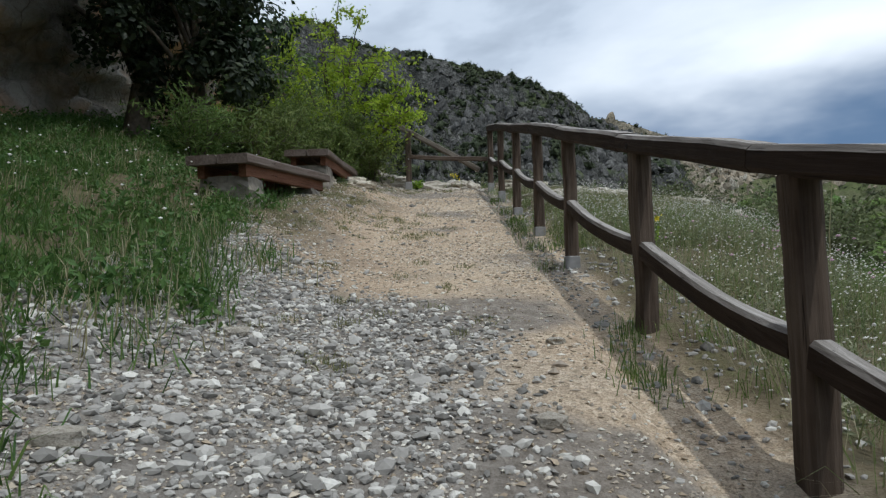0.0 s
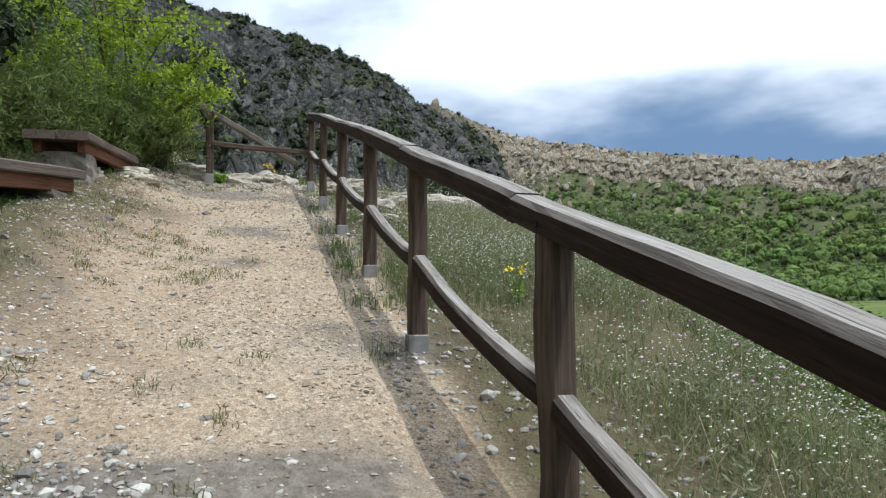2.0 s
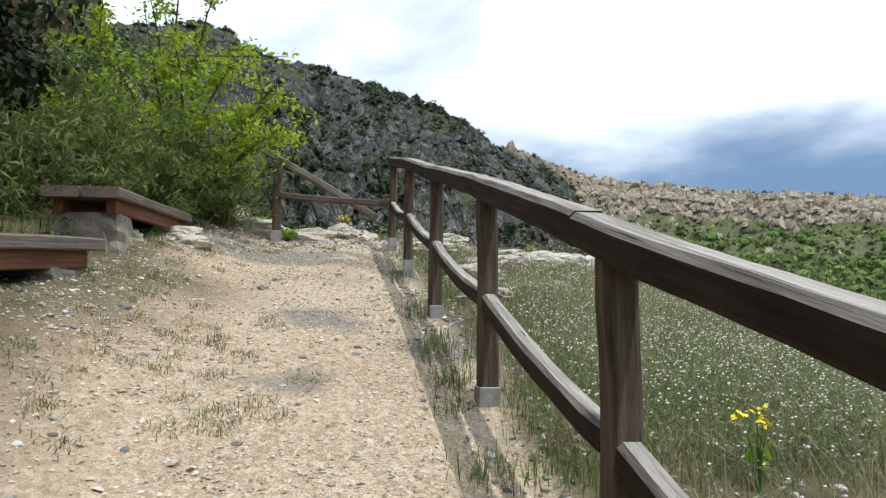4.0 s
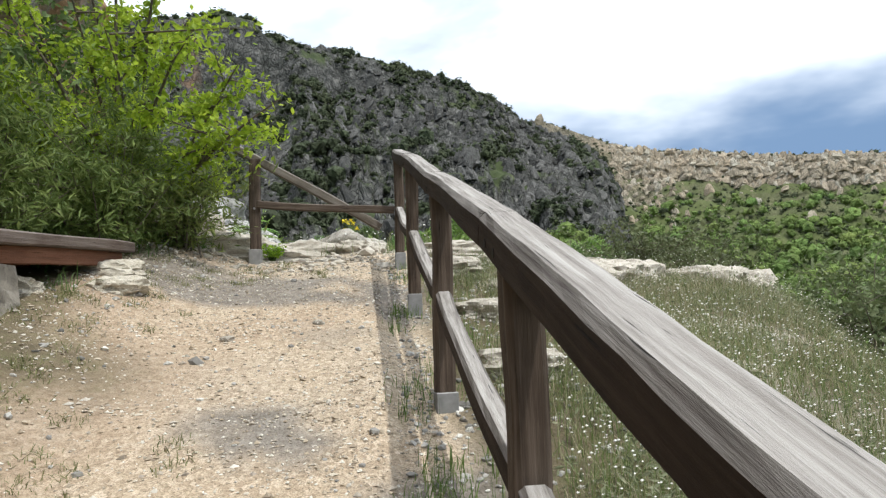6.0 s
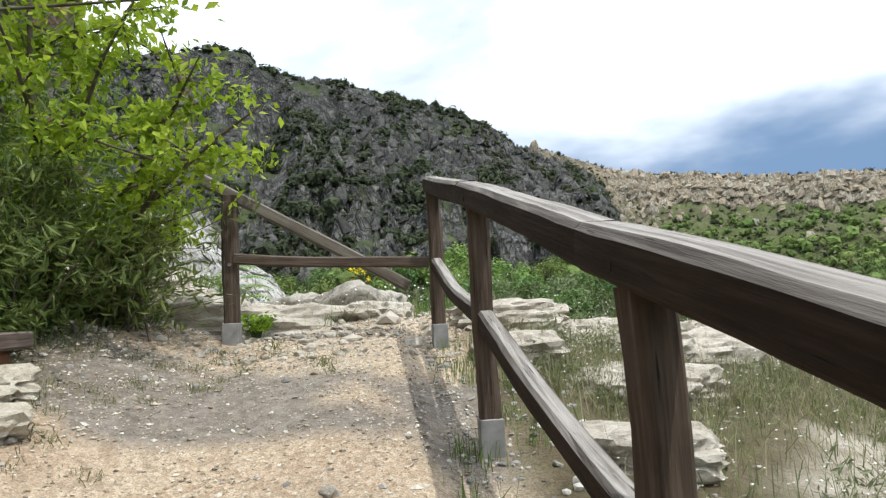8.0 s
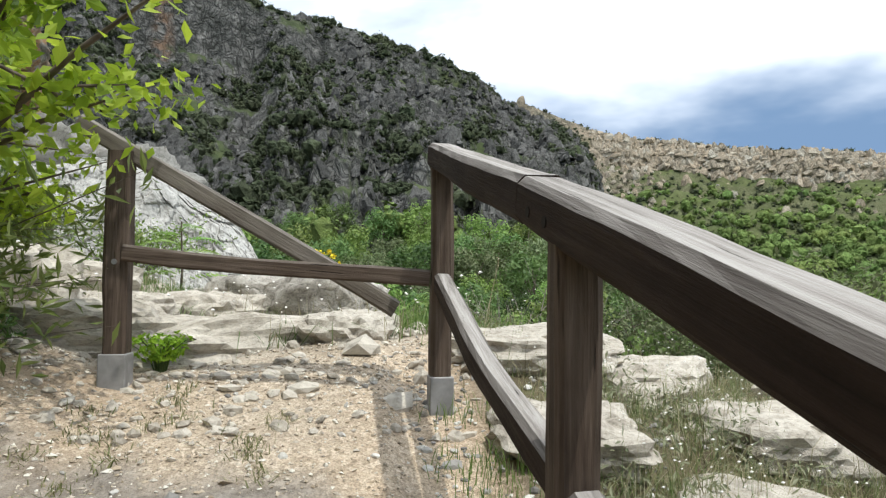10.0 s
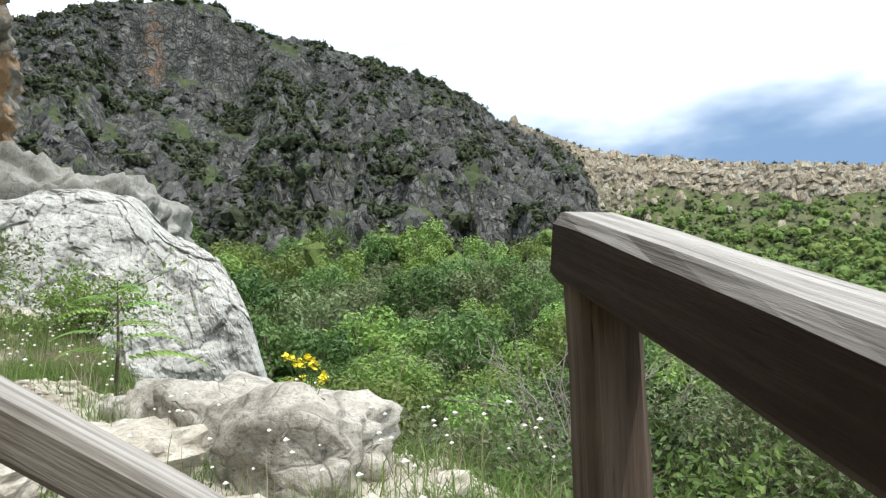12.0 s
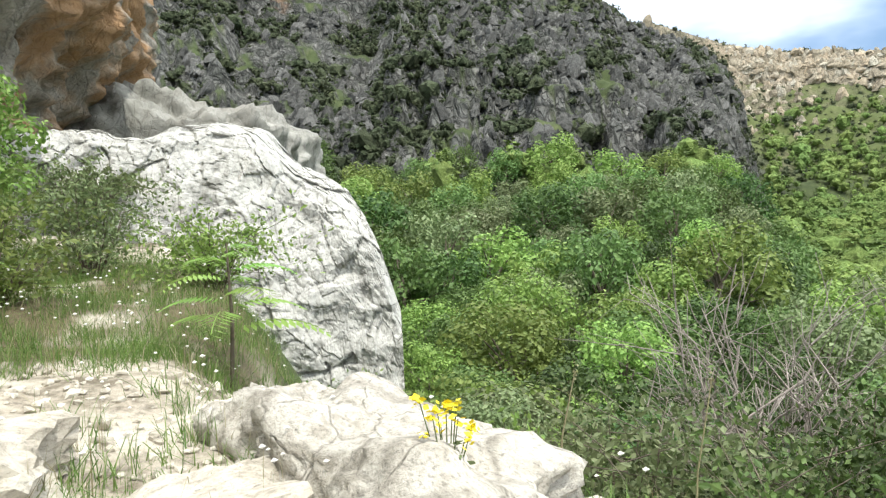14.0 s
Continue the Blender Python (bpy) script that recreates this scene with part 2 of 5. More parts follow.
def ground_nodes(nt, bsdf):
    plain_spec(bsdf, 0.95, 0.15)
    L = nt.links.new
    big, mid, fine = tex_noise(nt, 0.55, 4), tex_noise(nt, 6, 5, 0.65), tex_noise(nt, 55, 4, 0.7)
    vor = nt.nodes.new("ShaderNodeTexVoronoi")
    vor.inputs["Scale"].default_value = 42
    L(nt.nodes.new("ShaderNodeTexCoord").outputs["Object"], vor.inputs["Vector"])
    stone = ramp(nt, vor.outputs["Color"], (0.1, (0.27, 0.235, 0.19)), (0.5, (0.44, 0.39, 0.32)), (0.9, (0.62, 0.58, 0.51)))
    earth = ramp(nt, big, (0.35, (0.34, 0.255, 0.18)), (0.5, (0.43, 0.36, 0.275)), (0.66, (0.42, 0.385, 0.33)))
    path_col = mixc(nt, 0.55, earth, stone)
    path_col = mixc(nt, ramp(nt, tex_noise(nt, 1.3, 5, 0.6), (0.56, (0, 0, 0)), (0.64, (0.6, 0.6, 0.6))), path_col, (0.30, 0.275, 0.24))
    soil = ramp(nt, mid, (0.3, (0.075, 0.066, 0.04)), (0.5, (0.14, 0.115, 0.072)), (0.7, (0.125, 0.125, 0.06)))
    lime = ramp(nt, tex_noise(nt, 2.2, 7, 0.68), (0.38, (0.20, 0.17, 0.13)), (0.48, (0.42, 0.372, 0.305)), (0.66, (0.60, 0.552, 0.472)))
    cracks = ramp(nt, tex_noise(nt, 9, 6, 0.75), (0.36, (0.35, 0.35, 0.35)), (0.48, (1, 1, 1)))
    lime = mixc(nt, 0.6, lime, cracks, "MULTIPLY")
    greyrock = ramp(nt, tex_noise(nt, 0.22, 8, 0.72), (0.34, (0.045, 0.047, 0.041)), (0.46, (0.082, 0.084, 0.078)), (0.56, (0.135, 0.134, 0.126)), (0.72, (0.23, 0.226, 0.212)))
    tall = nt.nodes.new("ShaderNodeMapping")
    tall.inputs["Scale"].default_value = (1.0, 1.0, 0.55)
    L(nt.nodes.new("ShaderNodeTexCoord").outputs["Object"], tall.inputs["Vector"])
    warp = nt.nodes.new("ShaderNodeTexNoise")
    warp.inputs["Scale"].default_value = 0.35
    L(tall.outputs[0], warp.inputs["Vector"])
    bent = nt.nodes.new("ShaderNodeMixRGB")
    bent.blend_type, bent.inputs[0].default_value = "ADD", 1.0
    L(tall.outputs[0], bent.inputs[1])
    L(mixc(nt, 1.0, warp.outputs["Color"], (4.0, 4.0, 4.0), "MULTIPLY"), bent.inputs[2])
    cell = nt.nodes.new("ShaderNodeTexVoronoi")
    cell.feature, cell.inputs["Scale"].default_value = "DISTANCE_TO_EDGE", 0.42
    L(bent.outputs[0], cell.inputs["Vector"])
    cell2 = nt.nodes.new("ShaderNodeTexVoronoi")
    cell2.feature, cell2.inputs["Scale"].default_value = "DISTANCE_TO_EDGE", 1.1
    L(bent.outputs[0], cell2.inputs["Vector"])
    fissure = ramp(nt, math_node(nt, "MINIMUM", cell.outputs["Distance"], math_node(nt, "MULTIPLY", cell2.outputs["Distance"], 1.6)), (0.0, (0, 0, 0)), (0.16, (1, 1, 1)))
    greyrock = mixc(nt, 0.7, greyrock, ramp(nt, fissure, (0.0, (0.40, 0.40, 0.40)), (0.8, (1.12, 1.12, 1.12))), "MULTIPLY")
    greyrock = mixc(nt, math_node(nt, "MULTIPLY", attr(nt, "ochre"), ramp(nt, tex_noise(nt, 0.25, 4, 0.6), (0.4, (0, 0, 0)), (0.6, (0.6, 0.6, 0.6)))), greyrock, (0.26, 0.16, 0.10))
    scrub = ramp(nt, tex_noise(nt, 0.3, 6, 0.7), (0.3, (0.030, 0.042, 0.018)), (0.55, (0.056, 0.072, 0.030)), (0.75, (0.10, 0.11, 0.05)))
    warm0 = ramp(nt, tex_noise(nt, 0.09, 7, 0.7), (0.3, (0.11, 0.11, 0.07)), (0.45, (0.27, 0.245, 0.185)), (0.6, (0.42, 0.35, 0.26)), (0.8, (0.42, 0.39, 0.33)))
    warm = mixc(nt, 0.6, warm0, ramp(nt, fissure, (0.0, (0.4, 0.38, 0.36)), (0.8, (1.1, 1.1, 1.1))), "MULTIPLY")
    meadow = ramp(nt, tex_noise(nt, 0.15, 5, 0.6), (0.3, (0.08, 0.125, 0.03)), (0.7, (0.155, 0.20, 0.055)))
    gravel_bed = ramp(nt, tex_noise(nt, 30, 5, 0.7), (0.3, (0.12, 0.105, 0.09)), (0.5, (0.25, 0.225, 0.195)), (0.7, (0.38, 0.36, 0.32)))
    path_col = mixc(nt, 1.0, path_col, (1.16, 1.07, 0.97), "MULTIPLY")
    path_col = mixc(nt, attr(nt, "gravel"), path_col, gravel_bed)
    path_col = mixc(nt, 0.7, path_col, ramp(nt, tex_noise(nt, 120, 3, 0.6), (0.36, (0.45, 0.43, 0.40)), (0.5, (1, 1, 1)), (0.66, (1.25, 1.25, 1.25))), "MULTIPLY")
    path_col = mixc(nt, attr(nt, "umber"), path_col, ramp(nt, tex_noise(nt, 22, 6, 0.7), (0.32, (0.16, 0.105, 0.066)), (0.5, (0.34, 0.24, 0.16)), (0.68, (0.50, 0.40, 0.30))))
    slab = ramp(nt, tex_noise(nt, 14, 7, 0.72), (0.32, (0.10, 0.09, 0.08)), (0.48, (0.19, 0.172, 0.152)), (0.66, (0.30, 0.278, 0.25)))
    path_col = mixc(nt, attr(nt, "slab"), path_col, slab)
    col = mixc(nt, attr(nt, "path"), soil, path_col)
    col = mixc(nt, attr(nt, "rock"), col, lime)
    col = mixc(nt, attr(nt, "scrub"), col, scrub)
    col = mixc(nt, attr(nt, "crag"), col, greyrock)
    col = mixc(nt, attr(nt, "rimrock"), col, warm)
    col = mixc(nt, attr(nt, "meadow"), col, meadow)
    L(col, bsdf.inputs["Base Color"])
    h = math_node(nt, "ADD", math_node(nt, "MULTIPLY", vor.outputs["Distance"], 0.5), math_node(nt, "ADD", mid, fine))
    # fissured relief of the crags, metres across
    blocks = math_node(nt, "MULTIPLY", math_node(nt, "SUBTRACT", 1.0, fissure), math_node(nt, "ADD", attr(nt, "crag"), attr(nt, "rimrock")))
    h = math_node(nt, "SUBTRACT", math_node(nt, "MULTIPLY", h, 0.02), math_node(nt, "MULTIPLY", blocks, 1.1))
    bump(nt, bsdf, h, 0.8, 1.0)


def rock_nodes(dark, mid, light, scale=2.0, orange=0.0, dirt=0.65):
    def build(nt, bsdf):
        plain_spec(bsdf, 0.92, 0.2)
        a = tex_noise(nt, scale, 8, 0.7)
        c = ramp(nt, a, (0.3, dark), (0.47, mid), (0.68, light))
        c = mixc(nt, dirt, c, ramp(nt, tex_noise(nt, scale * 6, 6, 0.75), (0.34, (0.3, 0.3, 0.3)), (0.5, (1, 1, 1))), "MULTIPLY")
        if orange:
            c = mixc(nt, ramp(nt, tex_noise(nt, 0.35, 5, 0.6), (0.42, (0, 0, 0)), (0.56, (orange, orange, orange))), c, (0.42, 0.23, 0.10))
        nt.links.new(c, bsdf.inputs["Base Color"])
        bump(nt, bsdf, math_node(nt, "ADD", a, tex_noise(nt, scale * 9, 5, 0.7)), 0.7, 0.012)
    return build


def leaf_nodes(dark, mid, light, trans=0.35, vary=0.7):
    def build(nt, bsdf):
        plain_spec(bsdf, 0.55, 0.35)
        geo = nt.nodes.new("ShaderNodeNewGeometry")
        inf = nt.nodes.new("ShaderNodeObjectInfo")
        c = ramp(nt, geo.outputs["Random Per Island"], (0.0, dark), (0.5, mid), (1.0, light))
        hue = nt.nodes.new("ShaderNodeHueSaturation")
        nt.links.new(c, hue.inputs["Color"])
        nt.links.new(math_node(nt, "ADD", math_node(nt, "MULTIPLY", inf.outputs["Random"], 0.035), 0.483), hue.inputs["Hue"])
        nt.links.new(math_node(nt, "ADD", math_node(nt, "MULTIPLY", inf.outputs["Random"], vary), 1.08 - vary * 0.5), hue.inputs["Value"])
        nt.links.new(hue.outputs[0], bsdf.inputs["Base Color"])
        tr = nt.nodes.new("ShaderNodeBsdfTranslucent")
        nt.links.new(hue.outputs[0], tr.inputs["Color"])
        ms = nt.nodes.new("ShaderNodeMixShader")
        ms.inputs[0].default_value = trans
        nt.links.new(bsdf.outputs[0], ms.inputs[1]); nt.links.new(tr.outputs[0], ms.inputs[2])
        nt.links.new(ms.outputs[0], nt.nodes["Material Output"].inputs["Surface"])
    return build


def wood_nodes(dark, mid, light, bleach_and_light=0.35):
    """Weathered timber: the grain runs along each piece's own x axis."""
    def build(nt, bsdf):
        plain_spec(bsdf, 0.8, 0.14)
        co = nt.nodes.new("ShaderNodeTexCoord")
        mp = nt.nodes.new("ShaderNodeMapping")
        mp.inputs["Scale"].default_value = (1.1, 30, 30)
        inf = nt.nodes.new("ShaderNodeObjectInfo")
        shift = nt.nodes.new("ShaderNodeCombineXYZ")
        nt.links.new(math_node(nt, "MULTIPLY", inf.outputs["Random"], 40.0), shift.inputs[0])
        nt.links.new(shift.outputs[0], mp.inputs["Location"])
        nt.links.new(co.outputs["Object"], mp.inputs["Vector"])
        grain = tex_noise(nt, 1.6, 7, 0.68, mp.outputs[0])
        patch = tex_noise(nt, 3.0, 4, 0.6)
        c = ramp(nt, grain, (0.30, dark), (0.5, mid), (0.68, light))
        c = mixc(nt, ramp(nt, patch, (0.4, (0, 0, 0)), (0.7, (0.5, 0.5, 0.5))), c, light)
        # the upper side is greyed by weather, and sunlit brightness is painted in too
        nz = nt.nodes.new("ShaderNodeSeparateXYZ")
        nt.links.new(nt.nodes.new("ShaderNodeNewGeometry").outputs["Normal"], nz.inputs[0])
        topside = math_node(nt, "MULTIPLY", math_node(nt, "SUBTRACT", nz.outputs["Z"], 0.45, True), 1.6 * bleach_and_light, True)
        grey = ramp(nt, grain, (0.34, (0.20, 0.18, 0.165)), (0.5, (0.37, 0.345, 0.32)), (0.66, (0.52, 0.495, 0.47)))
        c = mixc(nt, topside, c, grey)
        crack = ramp(nt, tex_noise(nt, 3.4, 3, 0.5, mp.outputs[0]), (0.27, (0.12, 0.12, 0.12)), (0.33, (1, 1, 1)))
        c = mixc(nt, 0.85, c, crack, "MULTIPLY")
        nt.links.new(c, bsdf.inputs["Base Color"])
        bump(nt, bsdf, math_node(nt, "ADD", grain, crack), 0.8, 0.01)
    return build


def metal_nodes(nt, bsdf):
    plain_spec(bsdf, 0.6, 0.4)
    bsdf.inputs["Metallic"].default_value = 0.5
    nt.links.new(ramp(nt, tex_noise(nt, 12, 5), (0.3, (0.22, 0.215, 0.21)), (0.7, (0.36, 0.35, 0.345))), bsdf.inputs["Base Color"])


def plain_nodes(a, b, scale=8, rough=0.8):
    def build(nt, bsdf):
        plain_spec(bsdf, rough, 0.25)
        nt.links.new(ramp(nt, tex_noise(nt, scale, 5), (0.3, a), (0.7, b)), bsdf.inputs["Base Color"])
    return build


def island_nodes(*stops, rough=0.9):
    def build(nt, bsdf):
        plain_spec(bsdf, rough, 0.2)
        geo = nt.nodes.new("ShaderNodeNewGeometry")
        n = len(stops)
        c = ramp(nt, geo.outputs["Random Per Island"], *[((i + 0.5) / n, s) for i, s in enumerate(stops)])
        c = mixc(nt, 0.4, c, ramp(nt, tex_noise(nt, 60, 4), (0.3, (0.5, 0.5, 0.5)), (0.7, (1, 1, 1))), "MULTIPLY")
        nt.links.new(c, bsdf.inputs["Base Color"])
    return build


M_GROUND = material("ground", ground_nodes)
M_LIME = material("limestone", rock_nodes((0.24, 0.212, 0.17), (0.45, 0.408, 0.345), (0.62, 0.58, 0.505), 2.6, 0.0, 0.6))
def fissured(build, deep=0.22, dark=0.3):
    def more(nt, bsdf):
        build(nt, bsdf)
        base = bsdf.inputs["Base Color"].links[0].from_socket
        co = nt.nodes.new("ShaderNodeNewGeometry").outputs["Position"]
        warp = nt.nodes.new("ShaderNodeTexNoise")
        warp.inputs["Scale"].default_value, warp.inputs["Detail"].default_value = 0.8, 4
        nt.links.new(co, warp.inputs["Vector"])
        bent = mixc(nt, 1.0, co, mixc(nt, 1.0, warp.outputs["Color"], (0.9, 0.9, 0.9), "MULTIPLY"), "ADD")
        mp = nt.nodes.new("ShaderNodeMapping")
        mp.inputs["Scale"].default_value = (1.0, 1.0, 0.5)
        nt.links.new(bent, mp.inputs["Vector"])
        dist = []
        for sc in (1.0, 2.9):
            v = nt.nodes.new("ShaderNodeTexVoronoi")
            v.feature, v.inputs["Scale"].default_value = "DISTANCE_TO_EDGE", sc
            nt.links.new(mp.outputs[0], v.inputs["Vector"])
            dist.append(v.outputs["Distance"])
        crack = ramp(nt, math_node(nt, "MINIMUM", dist[0], math_node(nt, "MULTIPLY", dist[1], 1.5)), (0.0, (0, 0, 0)), (0.05, (1, 1, 1)))
        nt.links.new(mixc(nt, dark, base, ramp(nt, crack, (0.0, (0.3, 0.29, 0.27)), (0.8, (1.05, 1.05, 1.05))), "MULTIPLY"), bsdf.inputs["Base Color"])
        bump(nt, bsdf, math_node(nt, "ADD", math_node(nt, "MULTIPLY", crack, 0.15), math_node(nt, "ADD", tex_noise(nt, 1.3, 7, 0.75, co), math_node(nt, "MULTIPLY", tex_noise(nt, 6, 6, 0.75, co), 0.4))), 0.9, deep)
    return more


M_LIMEFAR = material("outcrop_limestone", fissured(rock_nodes((0.24, 0.235, 0.215), (0.44, 0.432, 0.41), (0.58, 0.57, 0.54), 1.6, 0.0, 0.6), 0.05, 0.25))
M_LIPROCK = material("lip_limestone", fissured(rock_nodes((0.22, 0.20, 0.165), (0.40, 0.37, 0.325), (0.53, 0.505, 0.455), 4.5, 0.0, 0.7), 0.05, 0.45))
M_GREYCRAG = material("grey_crag", fissured(rock_nodes((0.13, 0.13, 0.11), (0.27, 0.265, 0.24), (0.42, 0.41, 0.385), 0.9, 0.0, 0.5), 0.10, 0.35))
M_CLIFF = material("cliff_rock", fissured(rock_nodes((0.14, 0.12, 0.10), (0.28, 0.255, 0.22), (0.42, 0.395, 0.35), 0.8, 0.75, 0.5)))
def crag_nodes(*stops):
    """Far rock: tone by block, stained and cracked at the scale of metres."""
    def build(nt, bsdf):
        plain_spec(bsdf, 0.95, 0.1)
        geo = nt.nodes.new("ShaderNodeNewGeometry")
        c = ramp(nt, geo.outputs["Random Per Island"], *[((i + 0.5) / len(stops), q) for i, q in enumerate(stops)])
        fine = tex_noise(nt, 1.3, 6, 0.75)
        c = mixc(nt, 0.75, c, ramp(nt, fine, (0.34, (0.4, 0.4, 0.4)), (0.52, (1.05, 1.05, 1.05)), (0.7, (1.3, 1.3, 1.3))), "MULTIPLY")
        nt.links.new(c, bsdf.inputs["Base Color"])
        bump(nt, bsdf, fine, 0.9, 0.6)
    return build


M_CRAG = material("crag_limestone", crag_nodes((0.07, 0.07, 0.067), (0.11, 0.109, 0.104), (0.165, 0.162, 0.155), (0.092, 0.091, 0.086)))
M_RIMROCK = material("rim_limestone", crag_nodes((0.27, 0.235, 0.18), (0.40, 0.33, 0.245), (0.43, 0.40, 0.335), (0.34, 0.29, 0.22)))
M_STONE = material("bench_stone", rock_nodes((0.13, 0.115, 0.095), (0.24, 0.215, 0.18), (0.34, 0.31, 0.265), 3.0, 0.0, 0.5))
M_WOOD = material("weathered_wood", wood_nodes((0.032, 0.022, 0.016), (0.073, 0.053, 0.040), (0.145, 0.112, 0.088)))
# near-black rail sides: their shade is put into the base colour
M_WOODTOP = material("bleached_lit_top_wood", wood_nodes((0.012, 0.0075, 0.005), (0.027, 0.017, 0.012), (0.052, 0.036, 0.027), 1.0))
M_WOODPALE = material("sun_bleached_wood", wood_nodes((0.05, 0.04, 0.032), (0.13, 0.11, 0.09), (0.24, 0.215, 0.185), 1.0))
M_CREAM = material("cream_limestone", rock_nodes((0.33, 0.29, 0.22), (0.52, 0.47, 0.38), (0.66, 0.62, 0.54), 2.6, 0.0, 0.6))
M_BENCH = material("bench_wood", wood_nodes((0.06, 0.042, 0.035), (0.12, 0.09, 0.075), (0.19, 0.16, 0.14)))
M_APRON = material("red_brown_wood", wood_nodes((0.07, 0.030, 0.018), (0.14, 0.062, 0.036), (0.20, 0.10, 0.06)))
M_METAL = material("galvanised_steel", metal_nodes)
M_HOLE = material("dark_hole", plain_nodes((0.01, 0.008, 0.006), (0.02, 0.015, 0.012)))
M_BARK = material("bark", plain_nodes((0.07, 0.055, 0.04), (0.17, 0.14, 0.11), 14))
M_DEAD = material("dead_twigs", plain_nodes((0.20, 0.17, 0.15), (0.34, 0.30, 0.27), 14))
M_LEAF_MID = material("leaf_green", leaf_nodes((0.060, 0.105, 0.027), (0.10, 0.162, 0.045), (0.15, 0.22, 0.068)))
M_LEAF_DEEP = material("leaf_deep", leaf_nodes((0.024, 0.052, 0.011), (0.05, 0.092, 0.021), (0.085, 0.14, 0.036), 0.3))
M_LEAF_LIGHT = material("leaf_light", leaf_nodes((0.11, 0.18, 0.038), (0.18, 0.27, 0.06), (0.26, 0.345, 0.095)))
M_LEAF_GREY = material("leaf_greygreen", leaf_nodes((0.085, 0.115, 0.045), (0.14, 0.175, 0.075), (0.205, 0.24, 0.12)))
M_LEAF_DARK = material("leaf_dark", leaf_nodes((0.010, 0.020, 0.008), (0.022, 0.040, 0.015), (0.045, 0.065, 0.025), 0.2))
M_FROND = material("frond_green", leaf_nodes((0.13, 0.25, 0.045), (0.20, 0.34, 0.07), (0.27, 0.42, 0.10), 0.4, 0.1))
M_BUSH = material("shrub_leaf", leaf_nodes((0.085, 0.13, 0.034), (0.15, 0.21, 0.055), (0.235, 0.295, 0.09), 0.45, 0.2))
M_LEAF_LIME = material("leaf_yellowgreen", leaf_nodes((0.15, 0.26, 0.02), (0.27, 0.40, 0.032), (0.39, 0.52, 0.055), 0.5, 0.0))
def shaggy(dark, mid, light, scale):
    """Foliage too far off to show leaves: clumps and gaps by noise."""
    def build(nt, bsdf):
        plain_spec(bsdf, 0.8, 0.15)
        geo = nt.nodes.new("ShaderNodeNewGeometry")
        n = tex_noise(nt, scale, 6, 0.75)
        c = ramp(nt, n, (0.30, dark), (0.5, mid), (0.70, light))
        v = nt.nodes.new("ShaderNodeHueSaturation")
        nt.links.new(c, v.inputs["Color"])
        stand = tex_noise(nt, 0.045, 3, 0.6)
        nt.links.new(math_node(nt, "ADD", math_node(nt, "MULTIPLY", geo.outputs["Random Per Island"], 0.45), math_node(nt, "ADD", stand, 0.27)), v.inputs["Value"])
        nt.links.new(math_node(nt, "ADD", math_node(nt, "MULTIPLY", stand, -0.09), math_node(nt, "ADD", math_node(nt, "MULTIPLY", geo.outputs["Random Per Island"], 0.02), 0.535)), v.inputs["Hue"])
        nt.links.new(v.outputs[0], bsdf.inputs["Base Color"])
        bump(nt, bsdf, n, 1.0, 0.5)
    return build


M_SCRUB = material("hill_scrub", shaggy((0.030, 0.038, 0.021), (0.056, 0.069, 0.036), (0.09, 0.106, 0.058), 1.6))
M_FARLEAF = material("far_leaf", shaggy((0.06, 0.09, 0.024), (0.12, 0.175, 0.046), (0.20, 0.265, 0.085), 1.1))
M_GRASS = material("grass", leaf_nodes((0.07, 0.13, 0.026), (0.125, 0.195, 0.045), (0.20, 0.255, 0.08), 0.4, 0.0))
M_BANK = material("bank_herbs", leaf_nodes((0.045, 0.092, 0.02), (0.085, 0.15, 0.034), (0.14, 0.205, 0.055), 0.35, 0.0))
M_HERB = material("grey_herbs", leaf_nodes((0.12, 0.14, 0.075), (0.20, 0.22, 0.125), (0.30, 0.31, 0.20), 0.3, 0.0))
M_DRYGREEN = material("tuft", leaf_nodes((0.10, 0.125, 0.045), (0.165, 0.185, 0.075), (0.25, 0.25, 0.12), 0.3, 0.0))
M_DRY = material("dry_grass", leaf_nodes((0.16, 0.14, 0.07), (0.28, 0.25, 0.14), (0.42, 0.38, 0.27), 0.3, 0.0))
M_GRAVEL = material("grey_gravel", island_nodes((0.19, 0.182, 0.168), (0.36, 0.345, 0.32), (0.52, 0.50, 0.465), (0.27, 0.258, 0.24), (0.68, 0.66, 0.61)))
M_PEBBLE = material("tan_pebbles", island_nodes((0.33, 0.27, 0.20), (0.45, 0.37, 0.27), (0.62, 0.55, 0.45), (0.34, 0.29, 0.235), (0.74, 0.70, 0.62)))
M_WHITE = material("white_petals", plain_nodes((0.72, 0.70, 0.66), (0.82, 0.80, 0.78), 40, 0.7))
M_PINK = material("pink_petals", plain_nodes((0.55, 0.32, 0.45), (0.66, 0.45, 0.56), 40, 0.7))
M_YELLOW = material("yellow_petals", plain_nodes((0.72, 0.58, 0.02), (0.85, 0.72, 0.05), 40, 0.7))

# ---- ground: one sheet, finest along the walk ----
GX, GY = 0.4, -3.0


def gravel_area(x, y):
    p = np.stack([x * 0.9, y * 0.6, x * 0], -1)
    w = 0.45 * fbm(p, 3, seed=551)
    return step(0.55, -0.1, x + w + 0.16 * np.clip(y - 1.5, 0, 9)) * step(-1.9, -1.3, x + w - 0.25 * np.clip(1.8 - y, 0, 2)) * step(6.2, 4.2, y + w)


